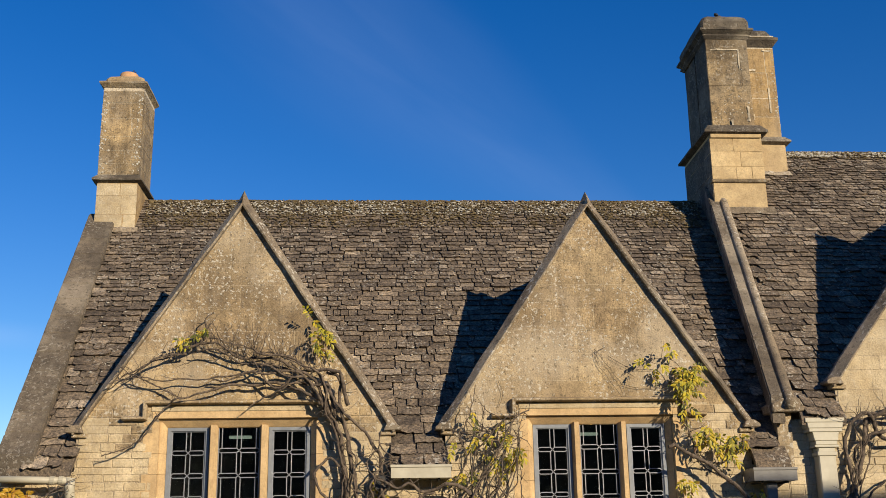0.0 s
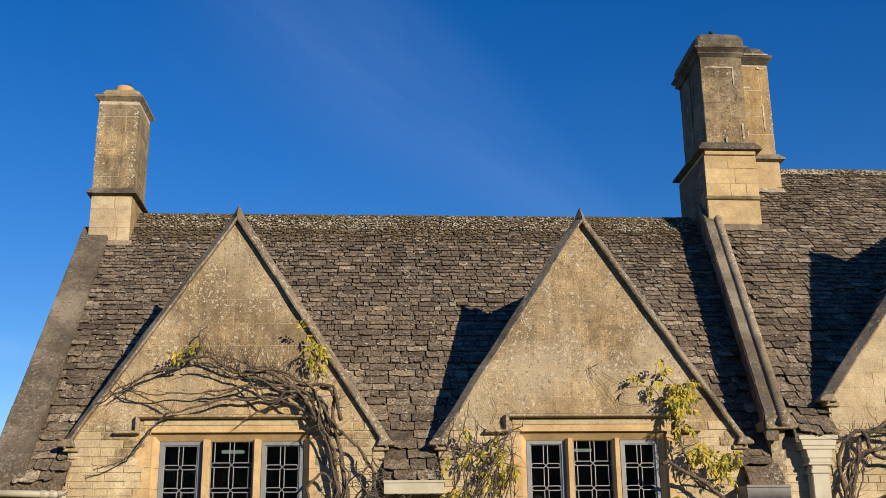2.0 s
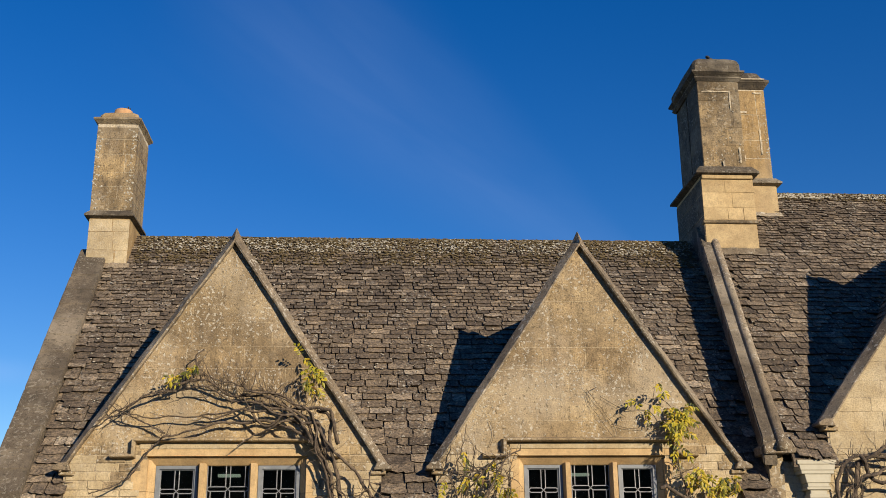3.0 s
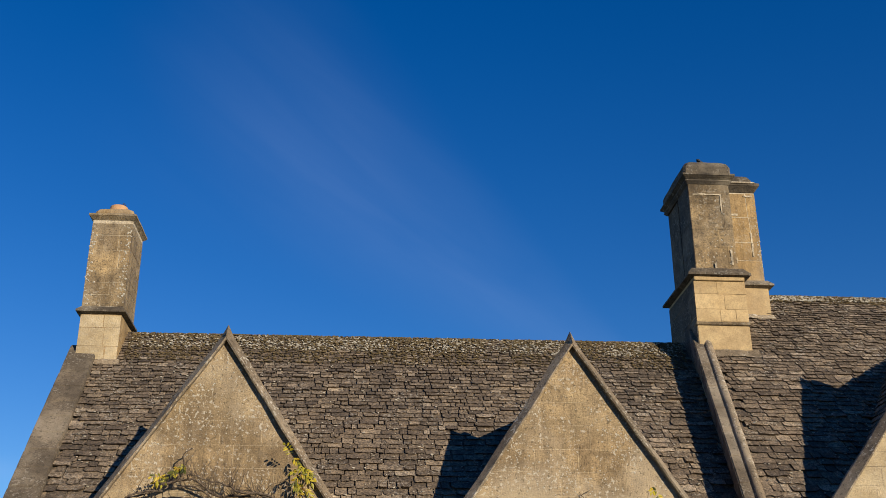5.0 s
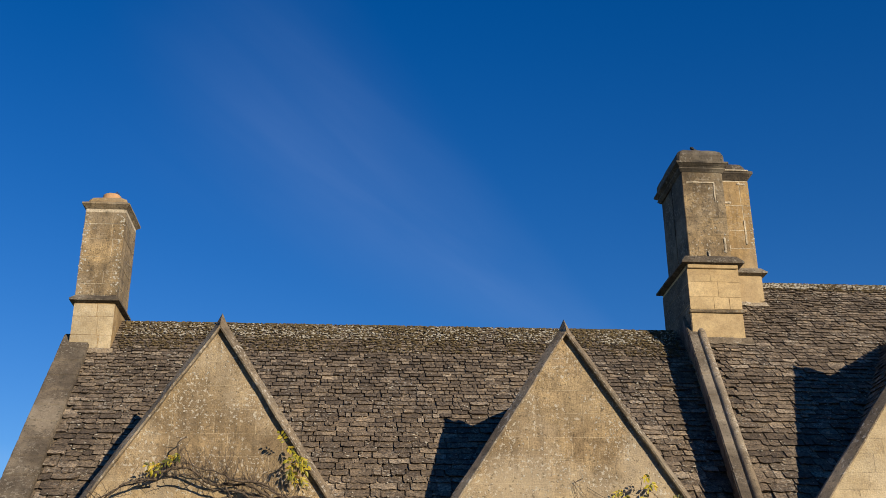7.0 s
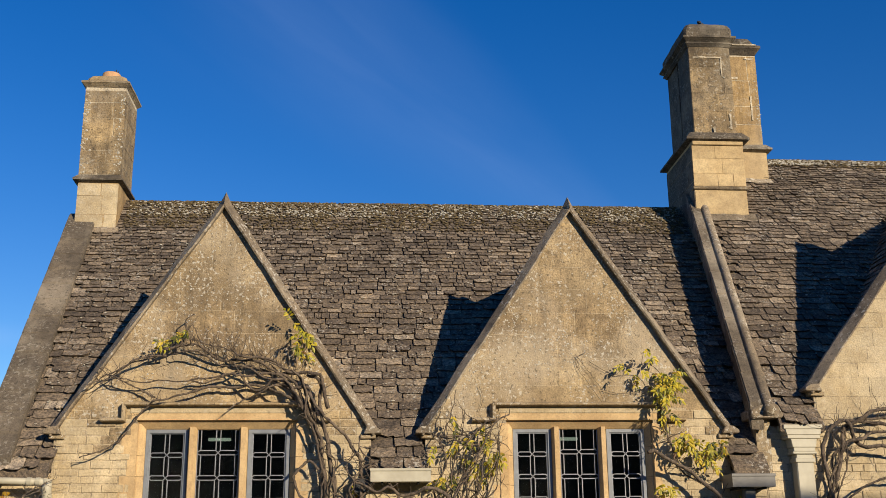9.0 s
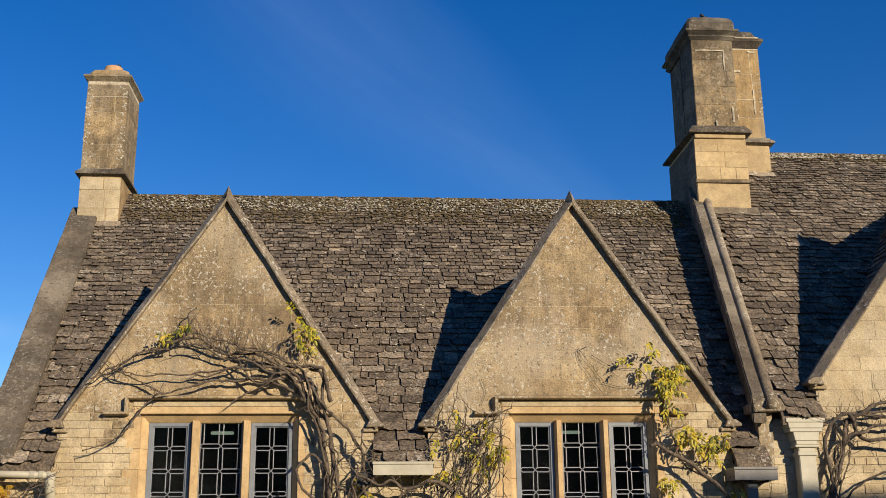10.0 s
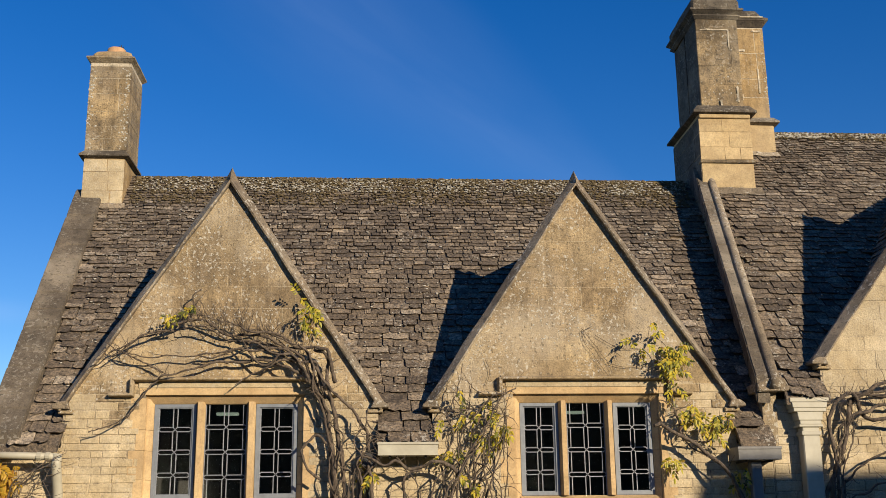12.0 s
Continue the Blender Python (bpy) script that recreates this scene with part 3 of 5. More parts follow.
# raised roll along the parapet
bm = bmesh.new()
K = 40
for k in range(K):
    a, b = -0.15 + 3.80 * k / K, -0.15 + 3.80 * (k + 1) / K
    rings = []
    for y in (a, b):
        ring = []
        for j in range(9):
            th = math.pi * j / 8
            q = Vector((4.795 + LEAN * y + 0.066 * math.cos(th), 0, 0))
            o = 0.09 + 0.062 * math.sin(th) + 0.008 * noise.noise(Vector((j * 0.8, y * 4, 0)))
            ring.append(bm.verts.new((q.x, y - o * SP, roof_z(HOUSE_B, y) + o * CP)))
        for dx in (-0.066, 0.066):
            ring.append(bm.verts.new((4.795 + LEAN * y + dx, y + 0.04 * SP, roof_z(HOUSE_B, y) - 0.04 * CP)))
        rings.append(ring)
    p0, p1 = rings
    m = len(p0)
    for i in range(m):
        bm.faces.new((p0[i], p0[(i + 1) % m], p1[(i + 1) % m], p1[i]))
    if k == 0:
        bm.faces.new(p0)
    if k == K - 1:
        bm.faces.new(p1[::-1])
bmesh.ops.remove_doubles(bm, verts=bm.verts[:], dist=1e-4)
part("coping_roll", bm, M_COPING, house_b, "lit rounded coping roll", smooth=True)
# kneeler at the foot of the parapet
bm = bmesh.new()
prism(bm, [(4.56, 3.235), (4.96, 3.25), (4.97, 3.285), (4.90, 3.40), (4.80, 3.43), (4.66, 3.40), (4.56, 3.34)], "y", -0.16, 0.25)
soften(bm, 0.012)
worn(bm, 0.01)
part("kneeler", bm, M_COPING, house_b)


# ---- chimneys ----
def stack_block(name, x0, x1, y0, y1, z0, z1, parent, mat=None, edge=0.012, taper=0.0, label="", wear=0.006):
    bm = bmesh.new()
    vs = box(bm, x0, x1, y0, y1, z0, z1)
    cx, cy = (x0 + x1) / 2, (y0 + y1) / 2
    for v in vs:
        if v.co.z > z1 - 1e-4:
            v.co.x += (cx - v.co.x) * taper
            v.co.y += (cy - v.co.y) * taper
    soften(bm, edge, 2)
    bmesh.ops.subdivide_edges(bm, edges=[e for e in bm.edges if e.calc_length() > 0.3], cuts=2, use_grid_fill=True)
    worn(bm, wear, 5.0)
    return part(name, bm, mat or M_CHIM, parent, label)


def course_ring(name, x0, x1, y0, y1, z0, z1, over, parent, mat=None, cap=False):
    """A projecting moulded course: weathered top, thin lip, hollow below."""
    bm = bmesh.new()
    h = z1 - z0
    rows = [(0.0, z0), (over * 0.45, z0 + h * 0.25), (over * 0.85, z0 + h * 0.45), (over, z0 + h * 0.5), (over, z0 + h * 0.72), (over * 0.75, z0 + h * 0.78), (0.0, z1)]
    if not cap:
        rows = [(0.0, z0), (over * 0.75, z0 + h * 0.16), (over, z0 + h * 0.20), (over, z0 + h * 0.40), (over * 0.85, z0 + h * 0.46), (0.0, z1)]
    rings = [[bm.verts.new((x, y, z)) for x, y in ((x0 - o, y0 - o), (x1 + o, y0 - o), (x1 + o, y1 + o), (x0 - o, y1 + o))] for o, z in rows]
    for a, b in zip(rings, rings[1:]):
        for i in range(4):
            bm.faces.new((a[i], a[(i + 1) % 4], b[(i + 1) % 4], b[i]))
    bm.faces.new(rings[0][::-1])
    bm.faces.new(rings[-1])
    bmesh.ops.subdivide_edges(bm, edges=[e for e in bm.edges if e.calc_length() > 0.3], cuts=3, use_grid_fill=True)
    worn(bm, 0.007, 6.0)
    return part(name, bm, mat or M_SOOTSHADE, parent)


def cushion(name, x0, x1, y0, y1, z0, z1, parent, mat, round_=0.17):
    """A weathered capping stone with a rounded top."""
    bm = bmesh.new()
    h = z1 - z0
    rows = [(0.02, 0.0), (0.0, 0.22), (0.0, 0.5), (0.16, 0.74), (0.45, 0.92), (1.0, 1.0)]
    rings = []
    for i, f in rows:
        o = i * round_
        xa, xb, ya, yb = x0 + o, x1 - o, y0 + o, y1 - o
        c = 0.03 + 0.02 * f
        ring = [(xa + c, ya), (xb - c, ya), (xb, ya + c), (xb, yb - c), (xb - c, yb), (xa + c, yb), (xa, yb - c), (xa, ya + c)]
        rings.append([bm.verts.new((x, y, z0 + h * f)) for x, y in ring])
    for a, b in zip(rings, rings[1:]):
        for k in range(8):
            bm.faces.new((a[k], a[(k + 1) % 8], b[(k + 1) % 8], b[k]))
    bm.faces.new(rings[0][::-1])
    bm.faces.new(rings[-1])
    bmesh.ops.subdivide_edges(bm, edges=[e for e in bm.edges if e.calc_length() > 0.25], cuts=4, use_grid_fill=True)
    worn(bm, 0.016, 7.0)
    return part(name, bm, mat, parent)


def facing_blocks(parent, face, lo, hi, at, z0, z1, rows, mat, seed, joint=0.005, wide=(0.24, 0.5)):
    """Ashlar pieces on one face of a stack: face "-y", "-x" or "+x" at the place `at`, from lo to hi along it."""
    rnd = random.Random(seed)
    z = z0
    for r in range(rows):
        hgt = (z1 - z) / (rows - r) * (rnd.uniform(0.8, 1.2) if r < rows - 1 else 1.0)
        x = lo
        while x < hi - 0.02:
            w = min(rnd.uniform(*wide), hi - x)
            if hi - x - w < 0.13:
                w = hi - x
            d = rnd.uniform(0.0025, 0.0055)
            j = joint * rnd.uniform(0.3, 1.3)
            p = [(x + j, z + j), (x + w - j, z + j * rnd.uniform(0.5, 1.5)), (x + w - j * rnd.uniform(0.5, 2), z + hgt - j), (x + j, z + hgt - j)]
            bm = bmesh.new()
            if face == "-y":
                prism(bm, p, "y", at - d, at + 0.03)
            else:
                s_ = -1 if face == "-x" else 1
                prism(bm, p, "x", at + s_ * d, at - s_ * 0.03)
            part("stone_block", bm, mat, parent)
            x += w
        z += hgt


# left-hand stack over the end wall
cx0, cx1, cy0, cy1 = -4.475, -3.875, 2.36, 3.17
st = stack_block("chimney", cx0, cx1, cy0, cy1, 5.9, 7.06, house_a, M_OLDOCHRE, label="slim square stone chimney with a clay pot")
course_ring("string_course", cx0 + 0.01, cx1 - 0.01, cy0 + 0.01, cy1 - 0.01, 7.05, 7.19, 0.075, st, M_SOOTSHADE)
shaft = stack_block("shaft", cx0 - 0.005, cx1 + 0.005, cy0, cy1, 7.12, 8.60, st, M_POINT, taper=0.0, wear=0.0)
facing_blocks(st, "-y", cx0 - 0.005, cx1 + 0.005, cy0, 7.18, 8.54, 6, M_CHIM, 31, 0.005)
facing_blocks(st, "+x", cy0, cy1, cx1 + 0.005, 7.18, 8.54, 7, M_CHIM, 32)
facing_blocks(st, "-y", cx0, cx1, cy0, 6.3, 7.04, 3, M_BLOCK, 33, 0.004)
course_ring("cap_moulding", cx0 + 0.0, cx1 - 0.0, cy0, cy1, 8.59, 8.71, 0.060, st, M_CHIM, True)
cushion("cap_block", cx0 + 0.01, cx1 - 0.01, cy0 + 0.01, cy1 - 0.01, 8.68, 8.80, st, M_OLDOCHRE, 0.05)
bm = bmesh.new()
bmesh.ops.create_cone(bm, cap_ends=True, segments=24, radius1=0.16, radius2=0.135, depth=0.16, matrix=Matrix.Translation((-4.17, 2.62, 8.85)))
soften(bm, 0.012)
part("chimney_pot", bm, M_POT, st, "short clay pot", smooth=False)
bm = bmesh.new()
for dx, dz in ((0.02, 0.05), (0.05, 0.07), (0.08, 0.045)):
    box(bm, -4.16 + dx, -4.145 + dx, 2.60, 2.615, 8.92, 8.93 + dz)
part("pot_wire", bm, M_BLACK, st)

# tall double stack over the party wall
bx0, bx1, by0, by1 = 4.81, 5.63, 2.16, 3.56
big = stack_block("chimney", bx0, bx1, by0, by1, 5.6, 7.80, house_b, M_ASHLAR, label="tall double stone chimney with moulded courses", wear=0.006)
facing_blocks(big, "-y", bx0, bx1, by0, 7.07, 7.74, 3, M_ASHLAR, 3)
# left side in the dark stone: its shade is put into the colour
facing_blocks(big, "-x", by0, by1, bx0, 5.9, 7.74, 6, M_SOOTSHADE, 4)
boxed("ledge", (bx0 - 0.02, bx1 + 0.02, by0 - 0.03, by0 + 0.1, 7.01, 7.06), M_CHIM, big, edge=0.01)
course_ring("string_course", bx0, bx1, by0, by1, 7.78, 7.95, 0.085, big, M_SOOTSHADE)
boxed("pale_band", (bx0 + 0.01, bx1 - 0.01, by0 - 0.035, by0 + 0.1, 7.735, 7.80), M_ASHLAR, big, edge=0.008)
sx0, sx1, sy0 = 4.90, 5.57, 2.22
s1 = stack_block("shaft", sx0, sx1, sy0, 2.80, 7.9, 9.48, big, M_CHIM, wear=0.0)
facing_blocks(big, "-y", sx0, sx1, sy0, 7.96, 9.42, 4, M_CHIM, 34, 0.003, (0.3, 0.7))
# same painted shade on this shaft's left face and the rear shaft
facing_blocks(big, "-x", sy0, 2.80, sx0, 7.96, 9.42, 5, M_SOOTSHADE, 35, 0.003)
s2 = stack_block("shaft", sx0 + 0.015, sx1 - 0.05, 2.88, 3.48, 7.9, 9.46, big, M_SOOTSHADE, taper=0.0, wear=0.012)
course_ring("lower_moulding", sx0 - 0.005, sx1 + 0.005, sy0 - 0.005, 3.48, 9.44, 9.53, 0.040, big, M_SOOTSHADE, True)
course_ring("cap_moulding", sx0 - 0.01, sx1 + 0.01, sy0 - 0.01, 3.48, 9.50, 9.64, 0.085, big, M_SOOTSHADE, True)
cushion("cap_block", sx0 - 0.05, sx1 + 0.05, sy0 - 0.05, 3.52, 9.60, 9.88, big, M_SOOTSHADE)
# small black lump on top of the cap
bm = bmesh.new()
bmesh.ops.create_icosphere(bm, subdivisions=2, radius=0.05, matrix=Matrix.Translation((5.22, 2.4, 9.90)) @ Matrix.Diagonal((1.2, 1, 1.0, 1)))
bmesh.ops.create_icosphere(bm, subdivisions=1, radius=0.03, matrix=Matrix.Translation((5.18, 2.4, 9.97)))
worn(bm, 0.02, 20)
part("black_knob", bm, M_BLACK, big)

# second shaft, set back on the taller roof
tx0, tx1, ty0, ty1 = 5.60, 6.23, 2.74, 3.5
st3 = stack_block("chimney", tx0, tx1, ty0, ty1, 6.2, 7.98, house_b, M_ASHLAR, label="set-back ochre stone chimney shaft")
course_ring("string_course", tx0, tx1, ty0, ty1, 7.86, 7.99, 0.075, st3, M_SOOTSHADE)
stack_block("shaft", tx0 + 0.01, tx1 - 0.03, ty0 + 0.03, ty1 - 0.03, 7.9, 9.62, st3, M_POINT, taper=0.0, wear=0.0)
facing_blocks(st3, "-y", tx0 + 0.01, tx1 - 0.03, ty0 + 0.03, 7.98, 9.56, 4, M_OLDOCHRE, 36, 0.006, (0.25, 0.6))
course_ring("cap_moulding", tx0 + 0.0, tx1 - 0.03, ty0 + 0.02, ty1 - 0.03, 9.58, 9.78, 0.075, st3, M_SOOTSHADE, True)
cushion("cap_block", tx0 + 0.01, tx1 - 0.04, ty0 + 0.03, ty1 - 0.05, 9.74, 9.94, st3, M_SOOTSHADE)


# each stack drawn up to its full size and set on its roof
for stack, size, at in ((st, 1.0579, (0.010, 0.768, -0.093)), (big, 1.0553, (0.010, 0.734, -0.089)), (st3, 1.0699, (0.012, 0.927, -0.112))):
    stack.matrix_basis = Matrix.Translation(at) @ Matrix.Scale(size, 4)


# ---- windows ----
def hood_mould(parent, x0, x1, z0, z1, stop):
    """A label over a window: a hollow-chamfered bar, dropping at each end and turning outward."""
    def bar(pts):
        bm = bmesh.new()
        prism(bm, pts, "x", *bar.span)
        soften(bm, 0.006)
        worn(bm, 0.004)
        part("hood_mould", bm, M_GABLE, parent, "weathered stone hood over the window")
    sec = [(0.02, z0), (-0.065, z0 + 0.008), (-0.10, z0 + 0.018), (-0.10, z0 + 0.042), (0.02, z1)]
    bar.span = (x0, x1)
    bar(sec)
    for sgn, x in ((-1, x0), (1, x1)):
        bm = bmesh.new()
        prism(bm, [(x - sgn * 0.022, -0.095), (x + sgn * 0.02, -0.095), (x + sgn * 0.05, 0.02), (x - sgn * 0.022, 0.02)], "z", stop, z0 + 0.042)
        soften(bm, 0.005)
        part("hood_drop", bm, M_GABLE, parent)
        dz = stop - z0
        bar.span = (min(x - sgn * 0.022, x + sgn * 0.27), max(x - sgn * 0.022, x + sgn * 0.27))
        bar([(p, q + dz - 0.035) for p, q in sec])


def leaded_light(win, x0, x1, z0, z1, y, framed):
    """Panes in lead, twice as tall as wide: two columns, four rows, with twin cames between."""
    if framed:
        bm = bmesh.new()
        t = 0.040
        for dims in ((x0, x0 + t, z0, z1), (x1 - t, x1, z0, z1), (x0 + t, x1 - t, z0, z0 + t), (x0 + t, x1 - t, z1 - t, z1)):
            box(bm, dims[0], dims[1], y - 0.03, y + 0.02, dims[2], dims[3])
        t2 = t + 0.012
        for dims in ((x0 + t, x0 + t2, z0 + t, z1 - t), (x1 - t2, x1 - t, z0 + t, z1 - t), (x0 + t2, x1 - t2, z0 + t, z0 + t2), (x0 + t2, x1 - t2, z1 - t2, z1 - t)):
            box(bm, dims[0], dims[1], y - 0.015, y + 0.015, dims[2], dims[3])
        part("casement_frame", bm, M_FRAME, win, "grey-blue metal casement")
        x0, x1, z0, z1 = x0 + t2, x1 - t2, z0 + t2, z1 - t2
    gapw, c = 0.026, (x0 + x1) / 2
    border = not framed
    rows = 4
    hgt = (z1 - z0) / (rows - 0.25)
    zs = [z1 - 0.92 * hgt - hgt * i for i in range(rows - 1)]
    bm = bmesh.new()
    lw = 0.0048
    for s in (-1, 1):
        segs = [z1] + zs + [z0]
        for a, b in zip(segs, segs[1:]):
            aa = a - (gapw if a != z1 else 0)
            bb = b + (gapw if b != z0 else 0)
            box(bm, c + s * gapw - lw, c + s * gapw + lw, y - 0.007, y + 0.007, bb, aa)
        for z in zs:
            for xa, xb in ((x0 + gapw, c - gapw), (c + gapw, x1 - gapw)):
                box(bm, xa, xb, y - 0.007, y + 0.007, z + s * gapw - lw, z + s * gapw + lw)
    for z in zs:
        for cxx, sides in ((c, (-1, 1)), (x0, (1,)), (x1, (-1,))):
            for sx in sides:
                for sz in (-1, 1):
                    a, b = Vector((cxx, z)), Vector((cxx + sx * gapw, z + sz * gapw))
                    nrm = Vector((-(b - a).y, (b - a).x)).normalized() * lw
                    prism(bm, [tuple(a + nrm), tuple(b + nrm), tuple(b - nrm), tuple(a - nrm)], "y", y - 0.006, y + 0.006)
    if border:
        for s in (-1, 1):
            e = c + s * ((x1 - x0) / 2 - 1.7 * gapw)
            segs = [z1] + zs + [z0]
            for a, b in zip(segs, segs[1:]):
                box(bm, e - lw, e + lw, y - 0.007, y + 0.007, b + (gapw if b != z0 else 0), a - (gapw if a != z1 else 0))
    for xa, xb in ((x0, x0 + 0.008), (x1 - 0.008, x1)):
        box(bm, xa, xb, y - 0.008, y + 0.008, z0, z1)
    part("lead_came", bm, M_LEAD, win)
    rnd = random.Random(int((x0 + 9) * 1000))
    edges = [z1] + zs + [z0]
    for xa, xb in ((x0, c), (c, x1)):
        for a, b in zip(edges, edges[1:]):
            bm = bmesh.new()
            vs = box(bm, xa + 0.001, xb - 0.001, y - 0.002, y + 0.002, b + 0.001, a - 0.001)
            tx, tz = rnd.uniform(-0.012, 0.012), rnd.uniform(-0.012, 0.012)
            for v in vs:
                v.co.y += (v.co.x - (xa + xb) / 2) * tx + (v.co.z - (a + b) / 2) * tz
            pane = part("pane", bm, M_GLASS, win)
            pane.visible_shadow = False


def mullion_window(spec, parent):
    c, w, z0, z1 = spec
    win = new("window")
    win.parent = parent
    win.matrix_parent_inverse = parent.matrix_basis.inverted()
    tagged(win, "three-light stone mullioned window with leaded panes")
    a, b = c - w / 2, c + w / 2
    mw = 0.102
    lw = (w - 2 * mw) / 3
    # jambs: dressed blocks with a chamfered reveal
    rnd = random.Random(int(c * 100))
    for sgn, edge in ((-1, a), (1, b)):
        z = z0 - 0.12
        while z < z1 + 0.06 - 0.01:
            hgt = min(rnd.uniform(0.24, 0.42), z1 + 0.06 - z)
            if z1 + 0.06 - z - hgt < 0.12:
                hgt = z1 + 0.06 - z
            wide = rnd.choice((0.16, 0.19, 0.24)) + rnd.uniform(-0.02, 0.02)
            bm = bmesh.new()
            sec = [(edge, 0.20), (edge, 0.12), (edge + sgn * 0.010, 0.108), (edge + sgn * 0.062, 0.045), (edge + sgn * 0.074, 0.045), (edge + sgn * 0.078, -0.008), (edge + sgn * wide, -0.008), (edge + sgn * wide, 0.20)]
            prism(bm, sec, "z", z + 0.002, z + hgt - 0.002)
            part("jamb_stone", bm, M_OCHRE, win)
            z += hgt
    # head and sill
    bm = bmesh.new()
    prism(bm, [(0.20, z1), (0.12, z1), (0.108, z1 + 0.010), (0.045, z1 + 0.075), (0.045, z1 + 0.092), (-0.010, z1 + 0.098), (-0.010, z1 + 0.178), (0.20, z1 + 0.178)], "x", a - 0.16, b + 0.16)
    part("lintel", bm, M_OCHRE, win)
    bm = bmesh.new()
    prism(bm, [(0.20, z1 + 0.180), (-0.018, z1 + 0.180), (-0.018, z1 + 0.252), (0.20, z1 + 0.252)], "x", a - 0.18, b + 0.18)
    soften(bm, 0.006)
    part("frieze", bm, M_BLOCK, win)
    bm = bmesh.new()
    prism(bm, [(0.22, z0 - 0.14), (-0.03, z0 - 0.14), (-0.03, z0 - 0.06), (0.11, z0 + 0.0), (0.22, z0 + 0.0)], "x", a - 0.02, b + 0.02)
    part("sill", bm, M_OCHRE, win)
    for k in (1, 2):
        x = a + k * lw + (k - 0.5) * mw
        h = mw / 2
        bm = bmesh.new()
        prism(bm, [(x - h, 0.20), (x - h, 0.13), (x - 0.026, 0.03), (x + 0.026, 0.03), (x + h, 0.13), (x + h, 0.20)], "z", z0, z1 + 0.02)
        part("mullion", bm, M_OCHRE, win)
    for k in range(3):
        x = a + k * (lw + mw)
        leaded_light(win, x + 0.004, x + lw - 0.004, z0 + 0.004, z1 - 0.002, 0.145, k != 1)
    hood_mould(win, a - 0.245, b + 0.22, z1 + 0.252, z1 + 0.325, z1 + 0.10)


for spec in WINDOWS:
    mullion_window(spec, house_a)


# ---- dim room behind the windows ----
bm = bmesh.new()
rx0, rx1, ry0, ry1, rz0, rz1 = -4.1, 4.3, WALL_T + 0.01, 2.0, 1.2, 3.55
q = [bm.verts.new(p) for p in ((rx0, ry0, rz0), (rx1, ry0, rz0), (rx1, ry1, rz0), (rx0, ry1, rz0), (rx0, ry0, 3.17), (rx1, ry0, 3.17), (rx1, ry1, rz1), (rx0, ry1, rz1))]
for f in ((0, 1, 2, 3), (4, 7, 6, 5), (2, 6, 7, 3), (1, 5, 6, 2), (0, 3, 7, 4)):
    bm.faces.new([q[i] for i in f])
part("room_lining", bm, M_ROOM, house_a, "bare room behind the panes, its dimness put into the colour")


# ---- ridge stones and moss ----
def ridge_stones(h, parent, x0, x1, seed):
    """Sawn stone ridge pieces, butted in a row, sagging a little."""
    rnd = random.Random(seed)
    x, ry = x0, h["ridge_y"]
    zt = roof_z(h, ry)
    while x < x1:
        w = min(rnd.uniform(0.38, 0.6), x1 - x)
        d = rnd.uniform(-0.012, 0.008)
        bm = bmesh.new()
        prism(bm, [(ry - 0.13, zt - 0.165 + d), (ry - 0.015, zt + 0.012 + d), (ry + 0.015, zt + 0.012 + d), (ry + 0.13, zt - 0.165 + d)], "x", x + 0.003, x + w - 0.003)
        soften(bm, 0.01)
        worn(bm, 0.012, 5.0)
        part("ridge_stone", bm, M_COPING, parent)
        x += w


def moss(h, parent, x0, x1, count, depth, seed, mat=None, size=(0.007, 0.020), power=2.2, label="olive-brown moss cushions"):
    """Small cushions of moss along the ridge and the highest courses."""
    rnd = random.Random(seed)
    bm = bmesh.new()
    bmesh.ops.create_icosphere(bm, subdivisions=1, radius=1.0)
    bv = np.array([v.co[:] for v in bm.verts])
    bf = [[v.index for v in f.verts] for f in bm.faces]
    bm.free()
    verts, faces = [], []
    for _ in range(count):
        x = rnd.uniform(x0, x1)
        if noise.noise(Vector((x * 1.3, seed, 0))) < rnd.uniform(-0.6, 0.15):
            continue
        y = h["ridge_y"] - depth * rnd.random() ** power
        r = rnd.uniform(*size)
        c = np.array((x, y - 0.028 * SP, roof_z(h, y) + 0.028 * CP))
        v = bv * np.array((r * rnd.uniform(0.8, 1.9), r, r * rnd.uniform(0.5, 0.9)))
        v = v * (1 + np.array([rnd.uniform(-0.3, 0.3) for _ in range(len(bv))]))[:, None] + c
        at = len(verts)
        verts.extend(v.tolist())
        faces.extend([[at + i for i in f] for f in bf])
    me = bpy.data.meshes.new("moss")
    me.from_pydata(verts, [], faces)
    tagged(link_mesh("moss", me, mat or M_MOSS, parent, label), kind="stuff")


ridge_stones(HOUSE_A, house_a, -4.09, 5.12, 41)
ridge_stones(HOUSE_B, house_b, 6.69, 11.1, 42)
moss(HOUSE_A, house_a, -4.0, 5.0, 6500, 0.55, 43, None, (0.008, 0.022))
moss(HOUSE_B, house_b, 6.75, 10.0, 900, 0.18, 44)
moss(HOUSE_A, house_a, -4.0, 5.0, 2600, 0.30, 45, M_LICHEN, (0.006, 0.017), 1.0, "pale lichen crust on the ridge")
moss(HOUSE_B, house_b, 6.75, 10.0, 1400, 0.12, 46, M_LICHEN, (0.006, 0.018), 1.0, "pale lichen crust on the ridge")
moss(HOUSE_A, house_a, -4.2, 4.7, 1800, 3.60, 47, M_LICHEN, (0.005, 0.014), 0.8, "pale lichen spots on the slates")
